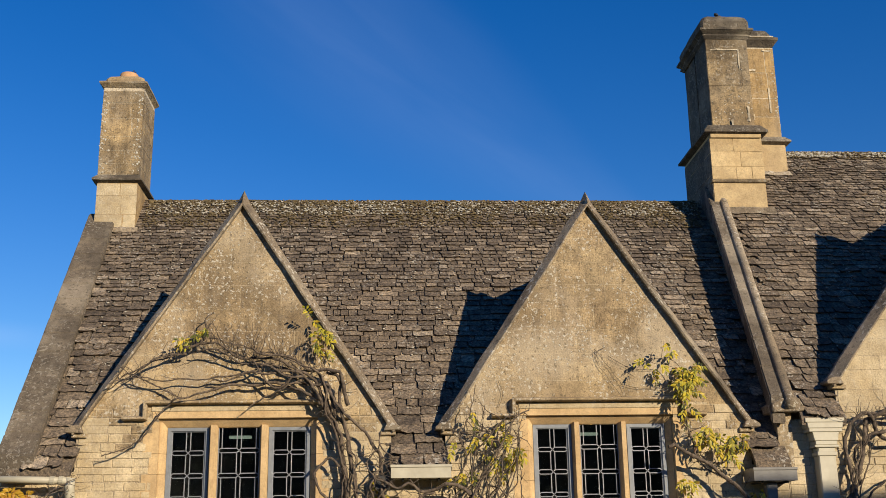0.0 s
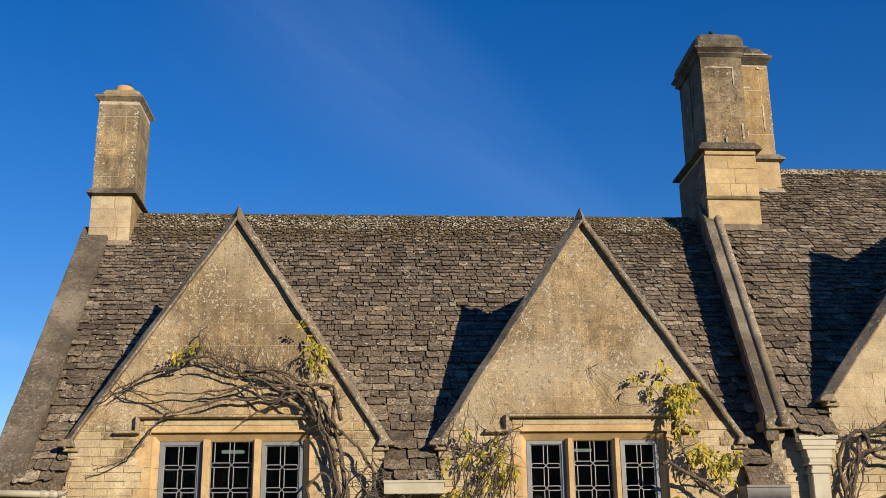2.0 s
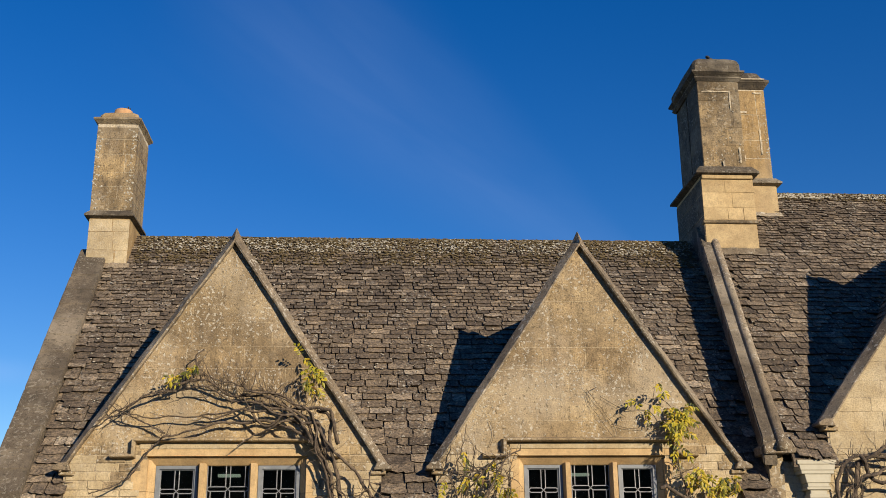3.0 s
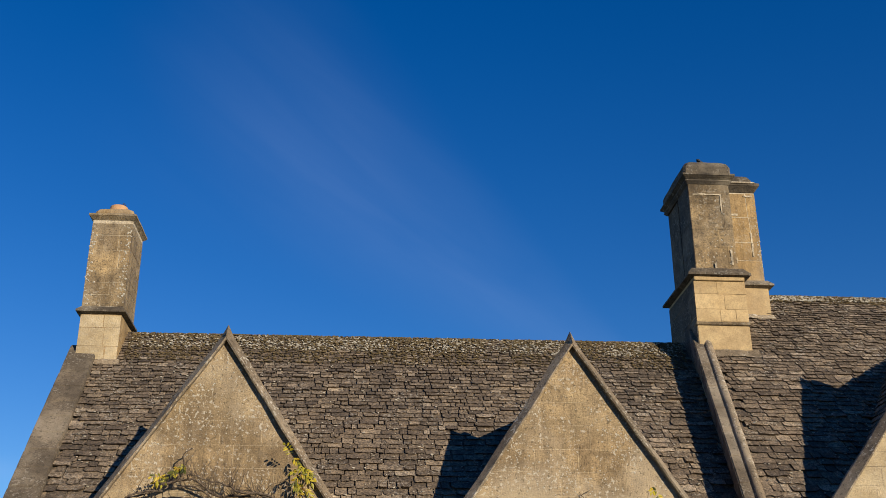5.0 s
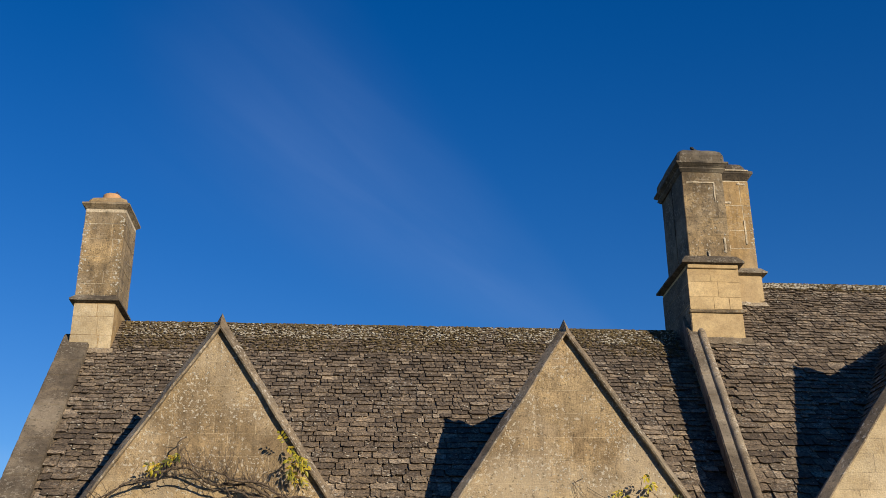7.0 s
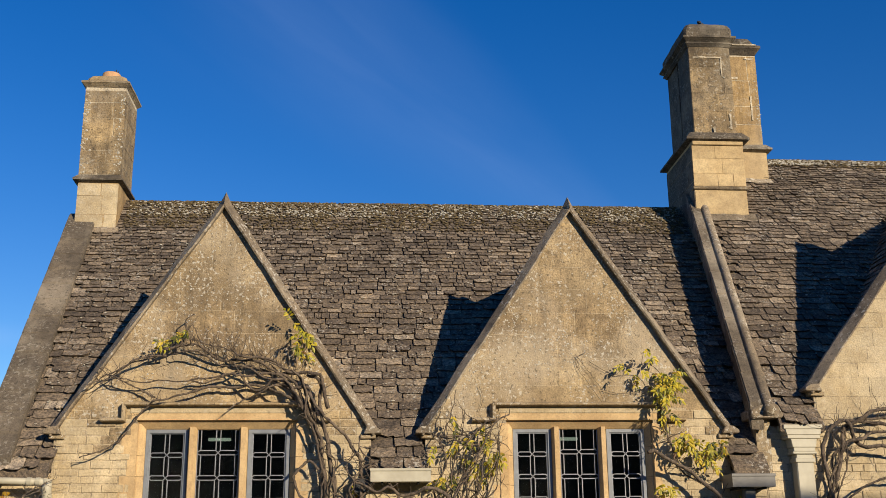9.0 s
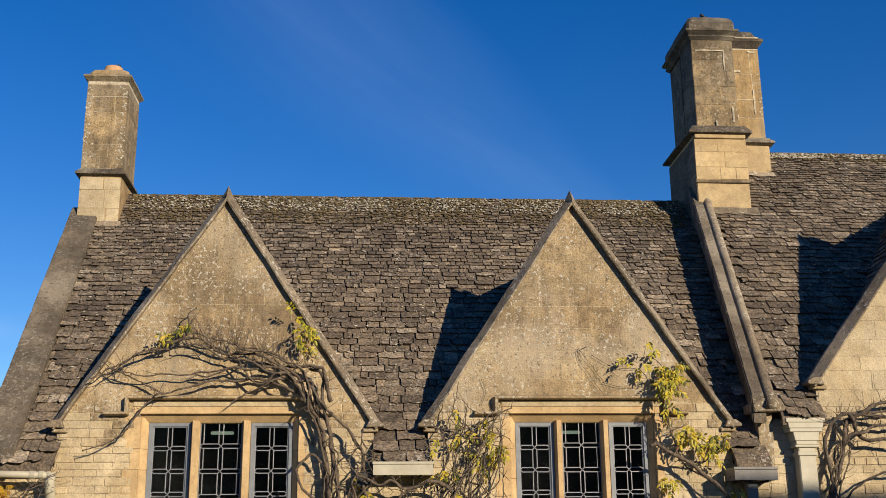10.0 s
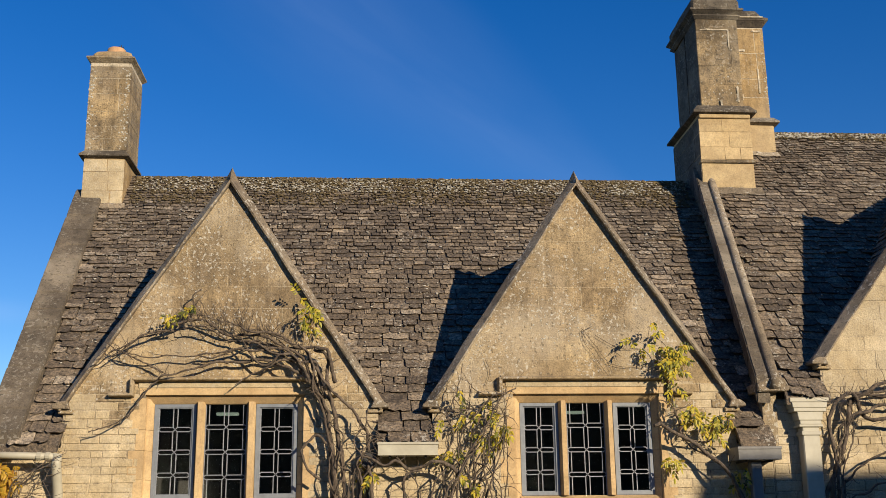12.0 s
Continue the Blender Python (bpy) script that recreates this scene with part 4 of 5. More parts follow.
moss(HOUSE_B, house_b, 5.1, 9.5, 1000, 3.90, 48, M_LICHEN, (0.005, 0.014), 0.8, "pale lichen spots on the slates")


# ---- lichen crusts, mortar smears and flaunching ----
def crust(parent, x0, x1, z0, z1, y, count, seed, edge=0.0, inside=None, size=(0.007, 0.018)):
    """Flat pale lichen crusts on a wall face at y, gathered in drifts, or along both upright edges."""
    rnd = random.Random(seed)
    verts, faces = [], []
    made = 0
    while made < count:
        x, z = rnd.uniform(x0, x1), rnd.uniform(z0, z1)
        if edge:
            x = (x0 + abs(rnd.gauss(0, edge))) if rnd.random() < 0.5 else (x1 - abs(rnd.gauss(0, edge)))
        made += 1
        if inside and not inside(x, z):
            continue
        if not edge and noise.noise(Vector((x * 1.1, seed, z * 1.5))) < rnd.uniform(-0.15, 0.35):
            continue
        n = 7
        r = rnd.uniform(*size)
        at = len(verts)
        for k in range(n):
            q = r * rnd.uniform(0.55, 1.2)
            verts.append((x + q * math.cos(2 * math.pi * k / n) * 1.15, y + 0.002, z + q * math.sin(2 * math.pi * k / n)))
        verts.append((x, y - 0.006, z))
        faces.extend([(at + k, at + (k + 1) % n, at + n) for k in range(n)])
    me = bpy.data.meshes.new("lichen")
    me.from_pydata(verts, [], faces)
    tagged(link_mesh("lichen", me, M_LICHEN, parent, "pale lichen crusts on the stone"), kind="stuff")


def in_gable(g):
    return lambda x, z: z < g[3] - 0.22 - slope_of(g) * abs(x - g[0])


for g, sd in ((GABLES[0], 91), (GABLES[1], 92)):
    crust(house_a, g[0] - 1.6, g[0] + 1.6, 3.5, 5.8, -0.003, 1500, sd, inside=in_gable(g), size=(0.005, 0.014))
crust(st, -4.48, -3.87, 7.2, 8.5, 2.353, 130, 93, 0.05)
crust(st, -4.45, -3.9, 7.2, 8.5, 2.353, 160, 94)
crust(st3, 5.62, 6.19, 8.0, 9.5, 2.765, 70, 95, 0.02)
crust(big, 4.92, 5.55, 8.0, 9.4, 2.215, 140, 96)


def smear(parent, x0, x1, z0, z1, y):
    """A streak of fresh pale mortar with ragged edges."""
    bm = bmesh.new()
    box(bm, x0, x1, y - 0.010, y + 0.01, z0, z1)
    bmesh.ops.subdivide_edges(bm, edges=bm.edges[:], cuts=3, use_grid_fill=True)
    worn(bm, 0.012, 22.0)
    part("mortar_smear", bm, M_POINT, parent, "fresh pale mortar")


smear(st3, 5.665, 5.70, 8.84, 9.18, 2.765)
smear(st3, 5.70, 5.87, 9.15, 9.185, 2.765)
smear(st3, 6.05, 6.075, 8.42, 8.84, 2.765)
smear(st3, 5.75, 5.78, 8.30, 8.40, 2.765)
smear(st3, 6.00, 6.15, 9.50, 9.53, 2.765)
smear(big, 5.475, 5.505, 8.03, 8.28, 2.213)
smear(big, 5.20, 5.23, 7.90, 8.05, 2.19)
smear(big, 5.40, 5.42, 8.92, 9.26, 2.213)
smear(big, 4.96, 5.40, 9.245, 9.265, 2.213)
# thin pale strip along the top of the cap's front
boxed("pale_strip", (5.60, 6.19, 2.665, 2.70, 9.715, 9.745), M_POINT, st3, "pale strip across the front of the cap", edge=0.008, wear=0.006)


def flaunching(parent, h, x0, x1, y, rise):
    """A sloping fillet of weathered mortar where a stack meets the slates."""
    bm = bmesh.new()
    zb = roof_z(h, y)
    prism(bm, [(y + 0.03, zb + rise), (y - 0.02, zb + rise * 0.8), (y - 0.09, roof_z(h, y - 0.09) + 0.035), (y + 0.03, zb - 0.05)], "x", x0, x1)
    bmesh.ops.subdivide_edges(bm, edges=[e for e in bm.edges if e.calc_length() > 0.3], cuts=6, use_grid_fill=True)
    worn(bm, 0.032, 7.0)
    part("flaunching", bm, M_COPING, parent)


flaunching(house_b, HOUSE_B, 5.32, 6.05, 3.013, 0.07)
flaunching(house_b, HOUSE_B, 6.07, 6.72, 3.858, 0.04)
flaunching(house_a, HOUSE_A, -4.48, -4.04, 3.264, 0.05)


# ---- gutters, hopper and downpipes ----
def pipe_mesh(bm, pts, r, sides=12):
    rings = []
    for i, p in enumerate(pts):
        a = pts[max(i - 1, 0)]
        b = pts[min(i + 1, len(pts) - 1)]
        d = (Vector(b) - Vector(a)).normalized()
        u = d.cross(Vector((0, 1, 0.01))).normalized()
        w = d.cross(u)
        rings.append([bm.verts.new(Vector(p) + (u * math.cos(2 * math.pi * k / sides) + w * math.sin(2 * math.pi * k / sides)) * r) for k in range(sides)])
    for a, b in zip(rings, rings[1:]):
        for k in range(sides):
            bm.faces.new((a[k], a[(k + 1) % sides], b[(k + 1) % sides], b[k]))
    bm.faces.new(rings[0][::-1])
    bm.faces.new(rings[-1])


gut = thing("gutter", (-4.2, -0.28, 2.5), "cream-grey pipe gutter under the slates with its downpipe", "gutter")
bm = bmesh.new()
pipe_mesh(bm, [(-4.75, -0.28, 2.525), (-4.3, -0.28, 2.515), (-3.80, -0.28, 2.50)], 0.040)
part("gutter_pipe", bm, M_PAINT, gut, smooth=True)
for x in (-4.02, -3.92):
    bm = bmesh.new()
    pipe_mesh(bm, [(x, -0.28, 2.505), (x + 0.05, -0.28, 2.504)], 0.049)
    part("pipe_collar", bm, M_PAINT, gut)
bm = bmesh.new()
pipe_mesh(bm, [(-3.80, -0.27, 2.53), (-3.80, -0.27, 2.40), (-3.80, -0.20, 2.25), (-3.80, -0.12, 2.1), (-3.80, -0.10, 1.9), (-3.80, -0.10, 0.0)], 0.058)
part("downpipe", bm, M_PAINT, gut, smooth=True)


def trough(at_x0, at_x1, z0, z1, y0, y1, mat, label):
    """An open box gutter with a lip, on brackets."""
    t = thing("box_gutter", ((at_x0 + at_x1) / 2, (y0 + y1) / 2, z0), label, "gutter", group="box gutters under the valleys")
    wall = 0.014
    bm = bmesh.new()
    box(bm, at_x0, at_x1, y0, y0 + wall, z0, z1)
    box(bm, at_x0, at_x0 + wall, y0 + wall, y1, z0, z1)
    box(bm, at_x1 - wall, at_x1, y0 + wall, y1, z0, z1)
    box(bm, at_x0 + wall, at_x1 - wall, y0 + wall, y1, z0, z0 + wall)
    part("trough", bm, mat, t)
    boxed("lip", (at_x0 - 0.008, at_x1 + 0.008, y0 - 0.012, y0 - 0.001, z1 - 0.028, z1 + 0.003), mat, t, edge=0.003)
    for f in (0.2, 0.8):
        x = at_x0 + (at_x1 - at_x0) * f
        boxed("bracket", (x - 0.012, x + 0.012, y0 + 0.05, 0.0, z0 - 0.025, z0 - 0.001), M_BLACK, t, edge=0.003)
    return t


trough(-0.105, 0.60, 2.485, 2.635, -0.31, -0.03, M_PAINT, "cream-painted box gutter below the valley slates")
mid_box = thing("iron_downpipe", (-0.2, -0.12, 0.0), "black iron downpipe with a small head between the gables", "downpipe")
boxed("pipe_head", (-0.29, -0.12, -0.22, -0.02, 2.36, 2.53), M_BLACK, mid_box, edge=0.012)
boxed("pipe", (-0.255, -0.155, -0.15, -0.03, 0.0, 2.36), M_BLACK, mid_box, edge=0.02)
# dark grey here is painted shade, on trough and downpipe alike
low_box = trough(4.17, 4.69, 2.40, 2.55, -0.41, -0.03, M_SHADEPAINT, "box gutter in the corner, shade put into its grey colour")
boxed("downpipe", (4.35, 4.48, -0.30, -0.17, 0.0, 2.39), M_SHADEPAINT, low_box, edge=0.012)

hopper = thing("rain_hopper", (5.17, -0.17, 0.0), "cream-painted stepped rain hopper with a square downpipe", "downpipe")
levels = [(0.245, 3.10, 3.155), (0.225, 3.03, 3.10), (0.205, 2.985, 3.03), (0.165, 2.88, 2.985), (0.135, 2.83, 2.88), (0.15, 2.80, 2.83)]
for k, (hw, z0, z1) in enumerate(levels):
    nxt = levels[k + 1][0] if k + 1 < len(levels) else 0.115
    bm = bmesh.new()
    lo = hw - (hw - nxt) * (0.6 if k in (1, 3) else 0.0)
    prism(bm, [(5.17 - lo, z0), (5.17 + lo, z0), (5.17 + hw, z1), (5.17 - hw, z1)], "y", -0.17 - hw * 0.2, -0.005)
    soften(bm, 0.006)
    part("hopper_tier", bm, M_PAINT, hopper)
boxed("downpipe", (5.06, 5.275, -0.185, -0.02, 0.0, 2.80), M_PAINT, hopper, edge=0.012)
for z in (2.70, 1.7):
    boxed("pipe_collar", (5.045, 5.29, -0.20, -0.015, z, z + 0.05), M_PAINT, hopper, edge=0.006)

# strip lamps in the room
for x in (-2.10, 2.56):
    lamp = thing("strip_lamp", (x, 1.5, 3.2), "pale fluorescent strip lamp under the room's ceiling", "lamp", group="strip lamps in the room")
    boxed("lamp_body", (x - 0.16, x + 0.16, 1.46, 1.54, 3.19, 3.54), M_ROOM, lamp)
    boxed("tube", (x - 0.15, x + 0.15, 1.475, 1.525, 3.145, 3.185), M_TUBE, lamp, edge=0.01)


# ---- climbing vines ----
def curve_points(pts, step=0.035):
    """A smooth line through a few places on the wall."""
    p = [Vector(q) for q in pts]
    p = [p[0] * 2 - p[1]] + p + [p[-1] * 2 - p[-2]]
    res = []
    for a, b, c, d in zip(p, p[1:], p[2:], p[3:]):
        n = max(2, int((c - b).length / step))
        for i in range(n):
            t = i / n
            res.append(0.5 * ((2 * b) + (c - a) * t + (2 * a - 5 * b + 4 * c - d) * t * t + (3 * b - a - 3 * c + d) * t ** 3))
    res.append(p[-2])
    return res


def tube(verts, faces, line, r0, r1, sides=6, knots=0.0, seed=0.0):
    at = len(verts)
    n = len(line)
    for i, p in enumerate(line):
        d = (line[min(i + 1, n - 1)] - line[max(i - 1, 0)])
        d = d.normalized() if d.length > 1e-6 else Vector((0, 0, 1))
        u = d.cross(Vector((0.1, 1, 0.05))).normalized()
        w = d.cross(u)
        f = i / max(n - 1, 1)
        r = (r0 + (r1 - r0) * f) * (1 + knots * noise.noise(p * 14 + Vector((seed, 0, 0))))
        for k in range(sides):
            th = 2 * math.pi * k / sides
            q = p + (u * math.cos(th) + w * math.sin(th)) * r * (1 + knots * 0.6 * noise.noise(p * 25 + Vector((k, seed, 0))))
            verts.append(q[:])
    for i in range(n - 1):
        for k in range(sides):
            a, b = at + i * sides + k, at + i * sides + (k + 1) % sides
            faces.append((a, b, b + sides, a + sides))
    faces.append(tuple(at + k for k in range(sides))[::-1])
    faces.append(tuple(at + (n - 1) * sides + k for k in range(sides)))


def mesh_of(name, verts, faces, mat, parent, label="", stuff=False, smooth=True):
    me = bpy.data.meshes.new(name)
    me.from_pydata(verts, [], faces)
    if smooth:
        for p in me.polygons:
            p.use_smooth = True
    ob = link_mesh(name, me, mat, parent, label)
    if stuff:
        tagged(ob, kind="stuff")
    return ob


def stem(vine, pts, r0, r1, seed, depth=0.11, wander=1.0):
    """One gnarled woody stem over the wall, through (x, z) places, wandering in depth."""
    rnd = random.Random(seed)
    line = curve_points([(x, -depth - rnd.uniform(0.0, 0.12), z) for x, z in pts])
    for i, p in enumerate(line):
        w = Vector(noise.noise_vector(p * 2.6 + Vector((seed * 1.7, 0, 0)))) * 0.085 * wander + Vector(noise.noise_vector(p * 9.0 + Vector((0, seed, 0)))) * 0.017 + Vector(noise.noise_vector(p * 24.0 + Vector((seed, 0, 0)))) * 0.009
        p += Vector((w.x, w.y * 0.8, w.z))
        p.y = min(p.y, -0.035)
    v, f = [], []
    tube(v, f, line, r0 * 0.72, r1 * 0.85, 7, 0.34, seed)
    mesh_of("stem", v, f, M_BARK, vine)
    return line


def shoots(vine, lines, per_metre, length, seed, bias=(0, 0, 0.3), r=0.005, name="twigs"):
    """Fine bare shoots off the stems."""
    rnd = random.Random(seed)
    v, f = [], []
    for line in lines:
        total = sum((b - a).length for a, b in zip(line, line[1:]))
        for _ in range(int(total * per_metre)):
            p = line[rnd.randrange(len(line))].copy()
            d = Vector((rnd.uniform(-1, 1), rnd.uniform(-0.35, 0.1), rnd.uniform(-0.8, 1))) + Vector(bias)
            d.normalize()
            ln = rnd.uniform(0.3, 1.0) ** 1.5 * length
            pts = [p.copy()]
            n = max(3, int(ln / 0.04))
            for _k in range(n):
                d = (d + Vector((rnd.uniform(-1, 1), rnd.uniform(-0.5, 0.5), rnd.uniform(-1, 1))) * 0.33 + Vector(bias) * 0.08).normalized()
                p = p + d * (ln / n)
                p.y = min(max(p.y, -0.30), -0.02)
                pts.append(p.copy())
            rr = r * rnd.uniform(0.6, 1.3)
            tube(v, f, pts, rr, rr * 0.35, 4)
    if v:
        mesh_of("twig", v, f, M_BARK, vine, "fine bare twigs", stuff=True)


def foliage(vine, clumps, seed, mat, size=1.0):
    """Feathered leaves: a drooping rib with pairs of pointed leaflets. clumps: (x, z, spread, leaves)."""
    rnd = random.Random(seed)
    v, f = [], []
    for cx, cz, spread, count in clumps:
        for _ in range(count):
            p = Vector((cx + rnd.gauss(0, spread * 0.55), rnd.uniform(-0.26, -0.07), cz + rnd.gauss(0, spread * 0.5)))
            d = Vector((rnd.uniform(-1, 1), rnd.uniform(-0.9, 0.1), rnd.uniform(-0.7, 0.5))).normalized()
            n = rnd.randint(3, 6)
            for k in range(n):
                d = (d + Vector((0, 0, -0.22))).normalized()
                p = p + d * 0.032 * size
                p.y = min(p.y, -0.03)
                side = d.cross(Vector((0, -1, 0.3)))
                side = side.normalized() if side.length > 1e-3 else Vector((1, 0, 0))
                for s in ((-1, 1) if k < n - 1 else (0,)):
                    a = (side * s * 0.9 + d * (0.55 if s else 1.0) + Vector((0, rnd.uniform(-0.4, 0.2), rnd.uniform(-0.5, 0.1)))).normalized()
                    ln = rnd.uniform(0.045, 0.078) * size
                    wd = a.cross(Vector((rnd.uniform(-0.5, 0.5), -1, rnd.uniform(-0.3, 0.5)))).normalized() * ln * rnd.uniform(0.2, 0.28)
                    fold = a.cross(wd).normalized() * ln * 0.08
                    droop = Vector((0, 0, -0.25 * ln))
                    at = len(v)
                    q = p
                    for c in (q, q + a * ln * 0.35 + wd + fold, q + a * ln * 0.72 + wd * 0.7 + fold + droop * 0.4, q + a * ln + droop,
                              q + a * ln * 0.72 - wd * 0.7 + fold + droop * 0.4, q + a * ln * 0.35 - wd + fold, q + a * ln * 0.5 + droop * 0.15):
                        v.append(c[:])
                    f.extend([(at, at + 1, at + 6), (at + 1, at + 2, at + 6), (at + 2, at + 3, at + 6), (at + 3, at + 4, at + 6), (at + 4, at + 5, at + 6), (at + 5, at, at + 6)])
    mesh_of("leaf", v, f, mat, vine, "feathered autumn leaves", stuff=True, smooth=False)


vine_a = thing("climbing_vine", (-0.6, -0.1, 0), "bare old wisteria trunk arching over a mullioned window", "vine", group="vines on the cottage front")
LA = []
# the arch: leading stems from the trunk, over the window and down past its far side
for pts, r0, r1, dep in (
        ([(-0.45, 0.0), (-0.52, 1.2), (-0.60, 2.21), (-0.72, 2.94), (-0.89, 3.38), (-1.02, 3.67), (-1.25, 3.79), (-1.47, 3.91), (-1.75, 3.94), (-1.94, 3.95), (-2.17, 4.11), (-2.38, 4.11), (-2.57, 4.06), (-2.72, 3.97), (-2.93, 3.91), (-3.11, 3.81), (-3.26, 3.76), (-3.44, 3.62)], 0.050, 0.009, 0.11),
        ([(-0.50, 0.0), (-0.56, 1.5), (-0.68, 2.70), (-0.84, 3.32), (-0.96, 3.73), (-1.12, 3.79), (-1.31, 3.79), (-1.56, 3.87), (-1.75, 3.79), (-1.96, 3.73), (-2.18, 3.70), (-2.40, 3.68), (-2.58, 3.71), (-2.73, 3.67), (-2.86, 3.65), (-3.01, 3.70), (-3.20, 3.73), (-3.33, 3.83)], 0.044, 0.007, 0.10),
        ([(-0.60, 1.9), (-0.66, 2.5), (-0.72, 3.07), (-0.96, 3.44), (-1.15, 3.51), (-1.37, 3.60), (-1.55, 3.63), (-1.74, 3.60), (-1.93, 3.62), (-2.08, 3.60), (-2.26, 3.54), (-2.42, 3.51), (-2.54, 3.46), (-2.66, 3.43), (-2.75, 3.37), (-2.81, 3.29), (-2.92, 3.14), (-3.03, 3.0), (-3.18, 2.89), (-3.32, 2.82), (-3.47, 2.78)], 0.036, 0.008, 0.12),
        ([(-2.69, 3.48), (-2.82, 3.56), (-2.95, 3.64), (-3.07, 3.70), (-3.20, 3.76)], 0.016, 0.010, 0.10),
        ([(-2.57, 4.06), (-2.39, 4.13), (-2.35, 4.27), (-2.34, 4.42), (-2.26, 4.50)], 0.022, 0.009, 0.14),
        ([(-1.12, 3.60), (-1.24, 3.63), (-1.43, 3.54), (-1.55, 3.48), (-1.67, 3.43), (-1.79, 3.32)], 0.024, 0.006, 0.12),
        ([(-0.62, 3.35), (-0.69, 3.70), (-0.79, 3.76), (-0.93, 3.79), (-1.09, 3.79), (-1.25, 3.91), (-1.44, 3.95), (-1.63, 3.95), (-1.88, 4.08), (-2.10, 4.13), (-2.26, 4.18)], 0.034, 0.008, 0.15),
        ([(-0.40, 0.0), (-0.50, 2.21), (-0.61, 2.94), (-0.70, 3.29), (-0.71, 3.57), (-0.74, 3.70), (-0.87, 3.76)], 0.046, 0.022, 0.12),
        ([(-0.55, 0.0), (-0.62, 2.21), (-0.74, 2.94), (-0.88, 3.29), (-0.86, 3.51), (-0.93, 3.70), (-1.03, 3.79), (-1.31, 3.89), (-1.57, 4.0), (-1.75, 3.97)], 0.036, 0.010, 0.17),
        ([(-0.90, 3.60), (-0.74, 3.35), (-0.55, 3.16), (-0.39, 3.0), (-0.29, 2.85), (-0.22, 2.69), (-0.20, 2.3), (-0.16, 1.6)], 0.022, 0.030, 0.16),
        ([(-0.90, 3.30), (-0.96, 3.44), (-1.12, 3.67), (-1.27, 3.67), (-1.46, 3.57), (-1.62, 3.67), (-1.75, 3.89)], 0.028, 0.012, 0.16),
        ([(-0.95, 3.35), (-1.02, 3.51), (-1.18, 3.73), (-1.43, 3.76), (-1.62, 3.73), (-1.81, 3.76), (-2.05, 3.67), (-2.24, 3.68)], 0.028, 0.010, 0.13),
        ([(-2.55, 3.98), (-2.69, 3.98), (-2.84, 3.95), (-2.99, 3.86), (-3.17, 3.76), (-3.29, 3.67)], 0.018, 0.008, 0.13),
        ([(-0.71, 2.64), (-0.82, 2.73), (-0.91, 2.68), (-1.00, 2.55), (-0.93, 2.33), (-0.78, 2.21)], 0.024, 0.018, 0.18),
        ([(-0.64, 2.0), (-0.58, 2.6), (-0.62, 3.0), (-0.78, 3.30), (-0.84, 3.58), (-1.02, 3.60), (-1.35, 3.70), (-1.62, 3.84), (-1.90, 3.88), (-2.15, 4.0), (-2.45, 4.02)], 0.036, 0.010, 0.14)):
    LA.append(stem(vine_a, pts, r0, r1, 1.0 + 1.3 * len(LA), dep, 0.22))
shoots(vine_a, LA[:3], 6, 0.24, 51, (-0.2, 0, 0.1), 0.0045)
shoots(vine_a, [LA[0][len(LA[0]) // 2:], LA[6], LA[14][len(LA[14]) // 2:]], 12, 0.48, 52, (-0.15, 0, 0.55), 0.0042)
shoots(vine_a, [l[len(l) // 3:] for l in LA[7:13]], 7, 0.32, 53, (0.1, 0, 0.2), 0.0045)
shoots(vine_a, LA[12:13] + LA[3:5], 12, 0.30, 54, (-0.2, 0, 0.2), 0.0042)
rnd_a = random.Random(81)
for k in range(7):
    x, z = rnd_a.uniform(-0.60, -0.28), rnd_a.uniform(1.9, 2.4)
    path = [(x, z - 0.5)]
    for _ in range(rnd_a.randint(4, 6)):
        path.append((x, z))
        x += rnd_a.uniform(-0.18, 0.20)
        z += rnd_a.uniform(0.05, 0.34)
        x = min(max(x, -0.66), 0.05)
    LA.append(stem(vine_a, path, rnd_a.uniform(0.012, 0.026), 0.008, 60.0 + k, rnd_a.uniform(0.10, 0.24), 0.5))
shoots(vine_a, LA[-7:], 9, 0.35, 82, (0.1, 0, 0.1), 0.0045)
shoots(vine_a, [LA[6][len(LA[6]) // 3:], LA[0][len(LA[0]) // 2:len(LA[0]) * 4 // 5]], 32, 0.46, 83, (-0.05, 0, 0.75), 0.0034)
foliage(vine_a, [(-2.33, 4.26, 0.06, 3), (-2.52, 4.17, 0.07, 3), (-0.97, 4.15, 0.10, 6), (-0.93, 4.26, 0.06, 3), (-1.07, 4.42, 0.05, 2), (-0.22, 2.26, 0.06, 5)], 61, M_LEAF, 1.0)

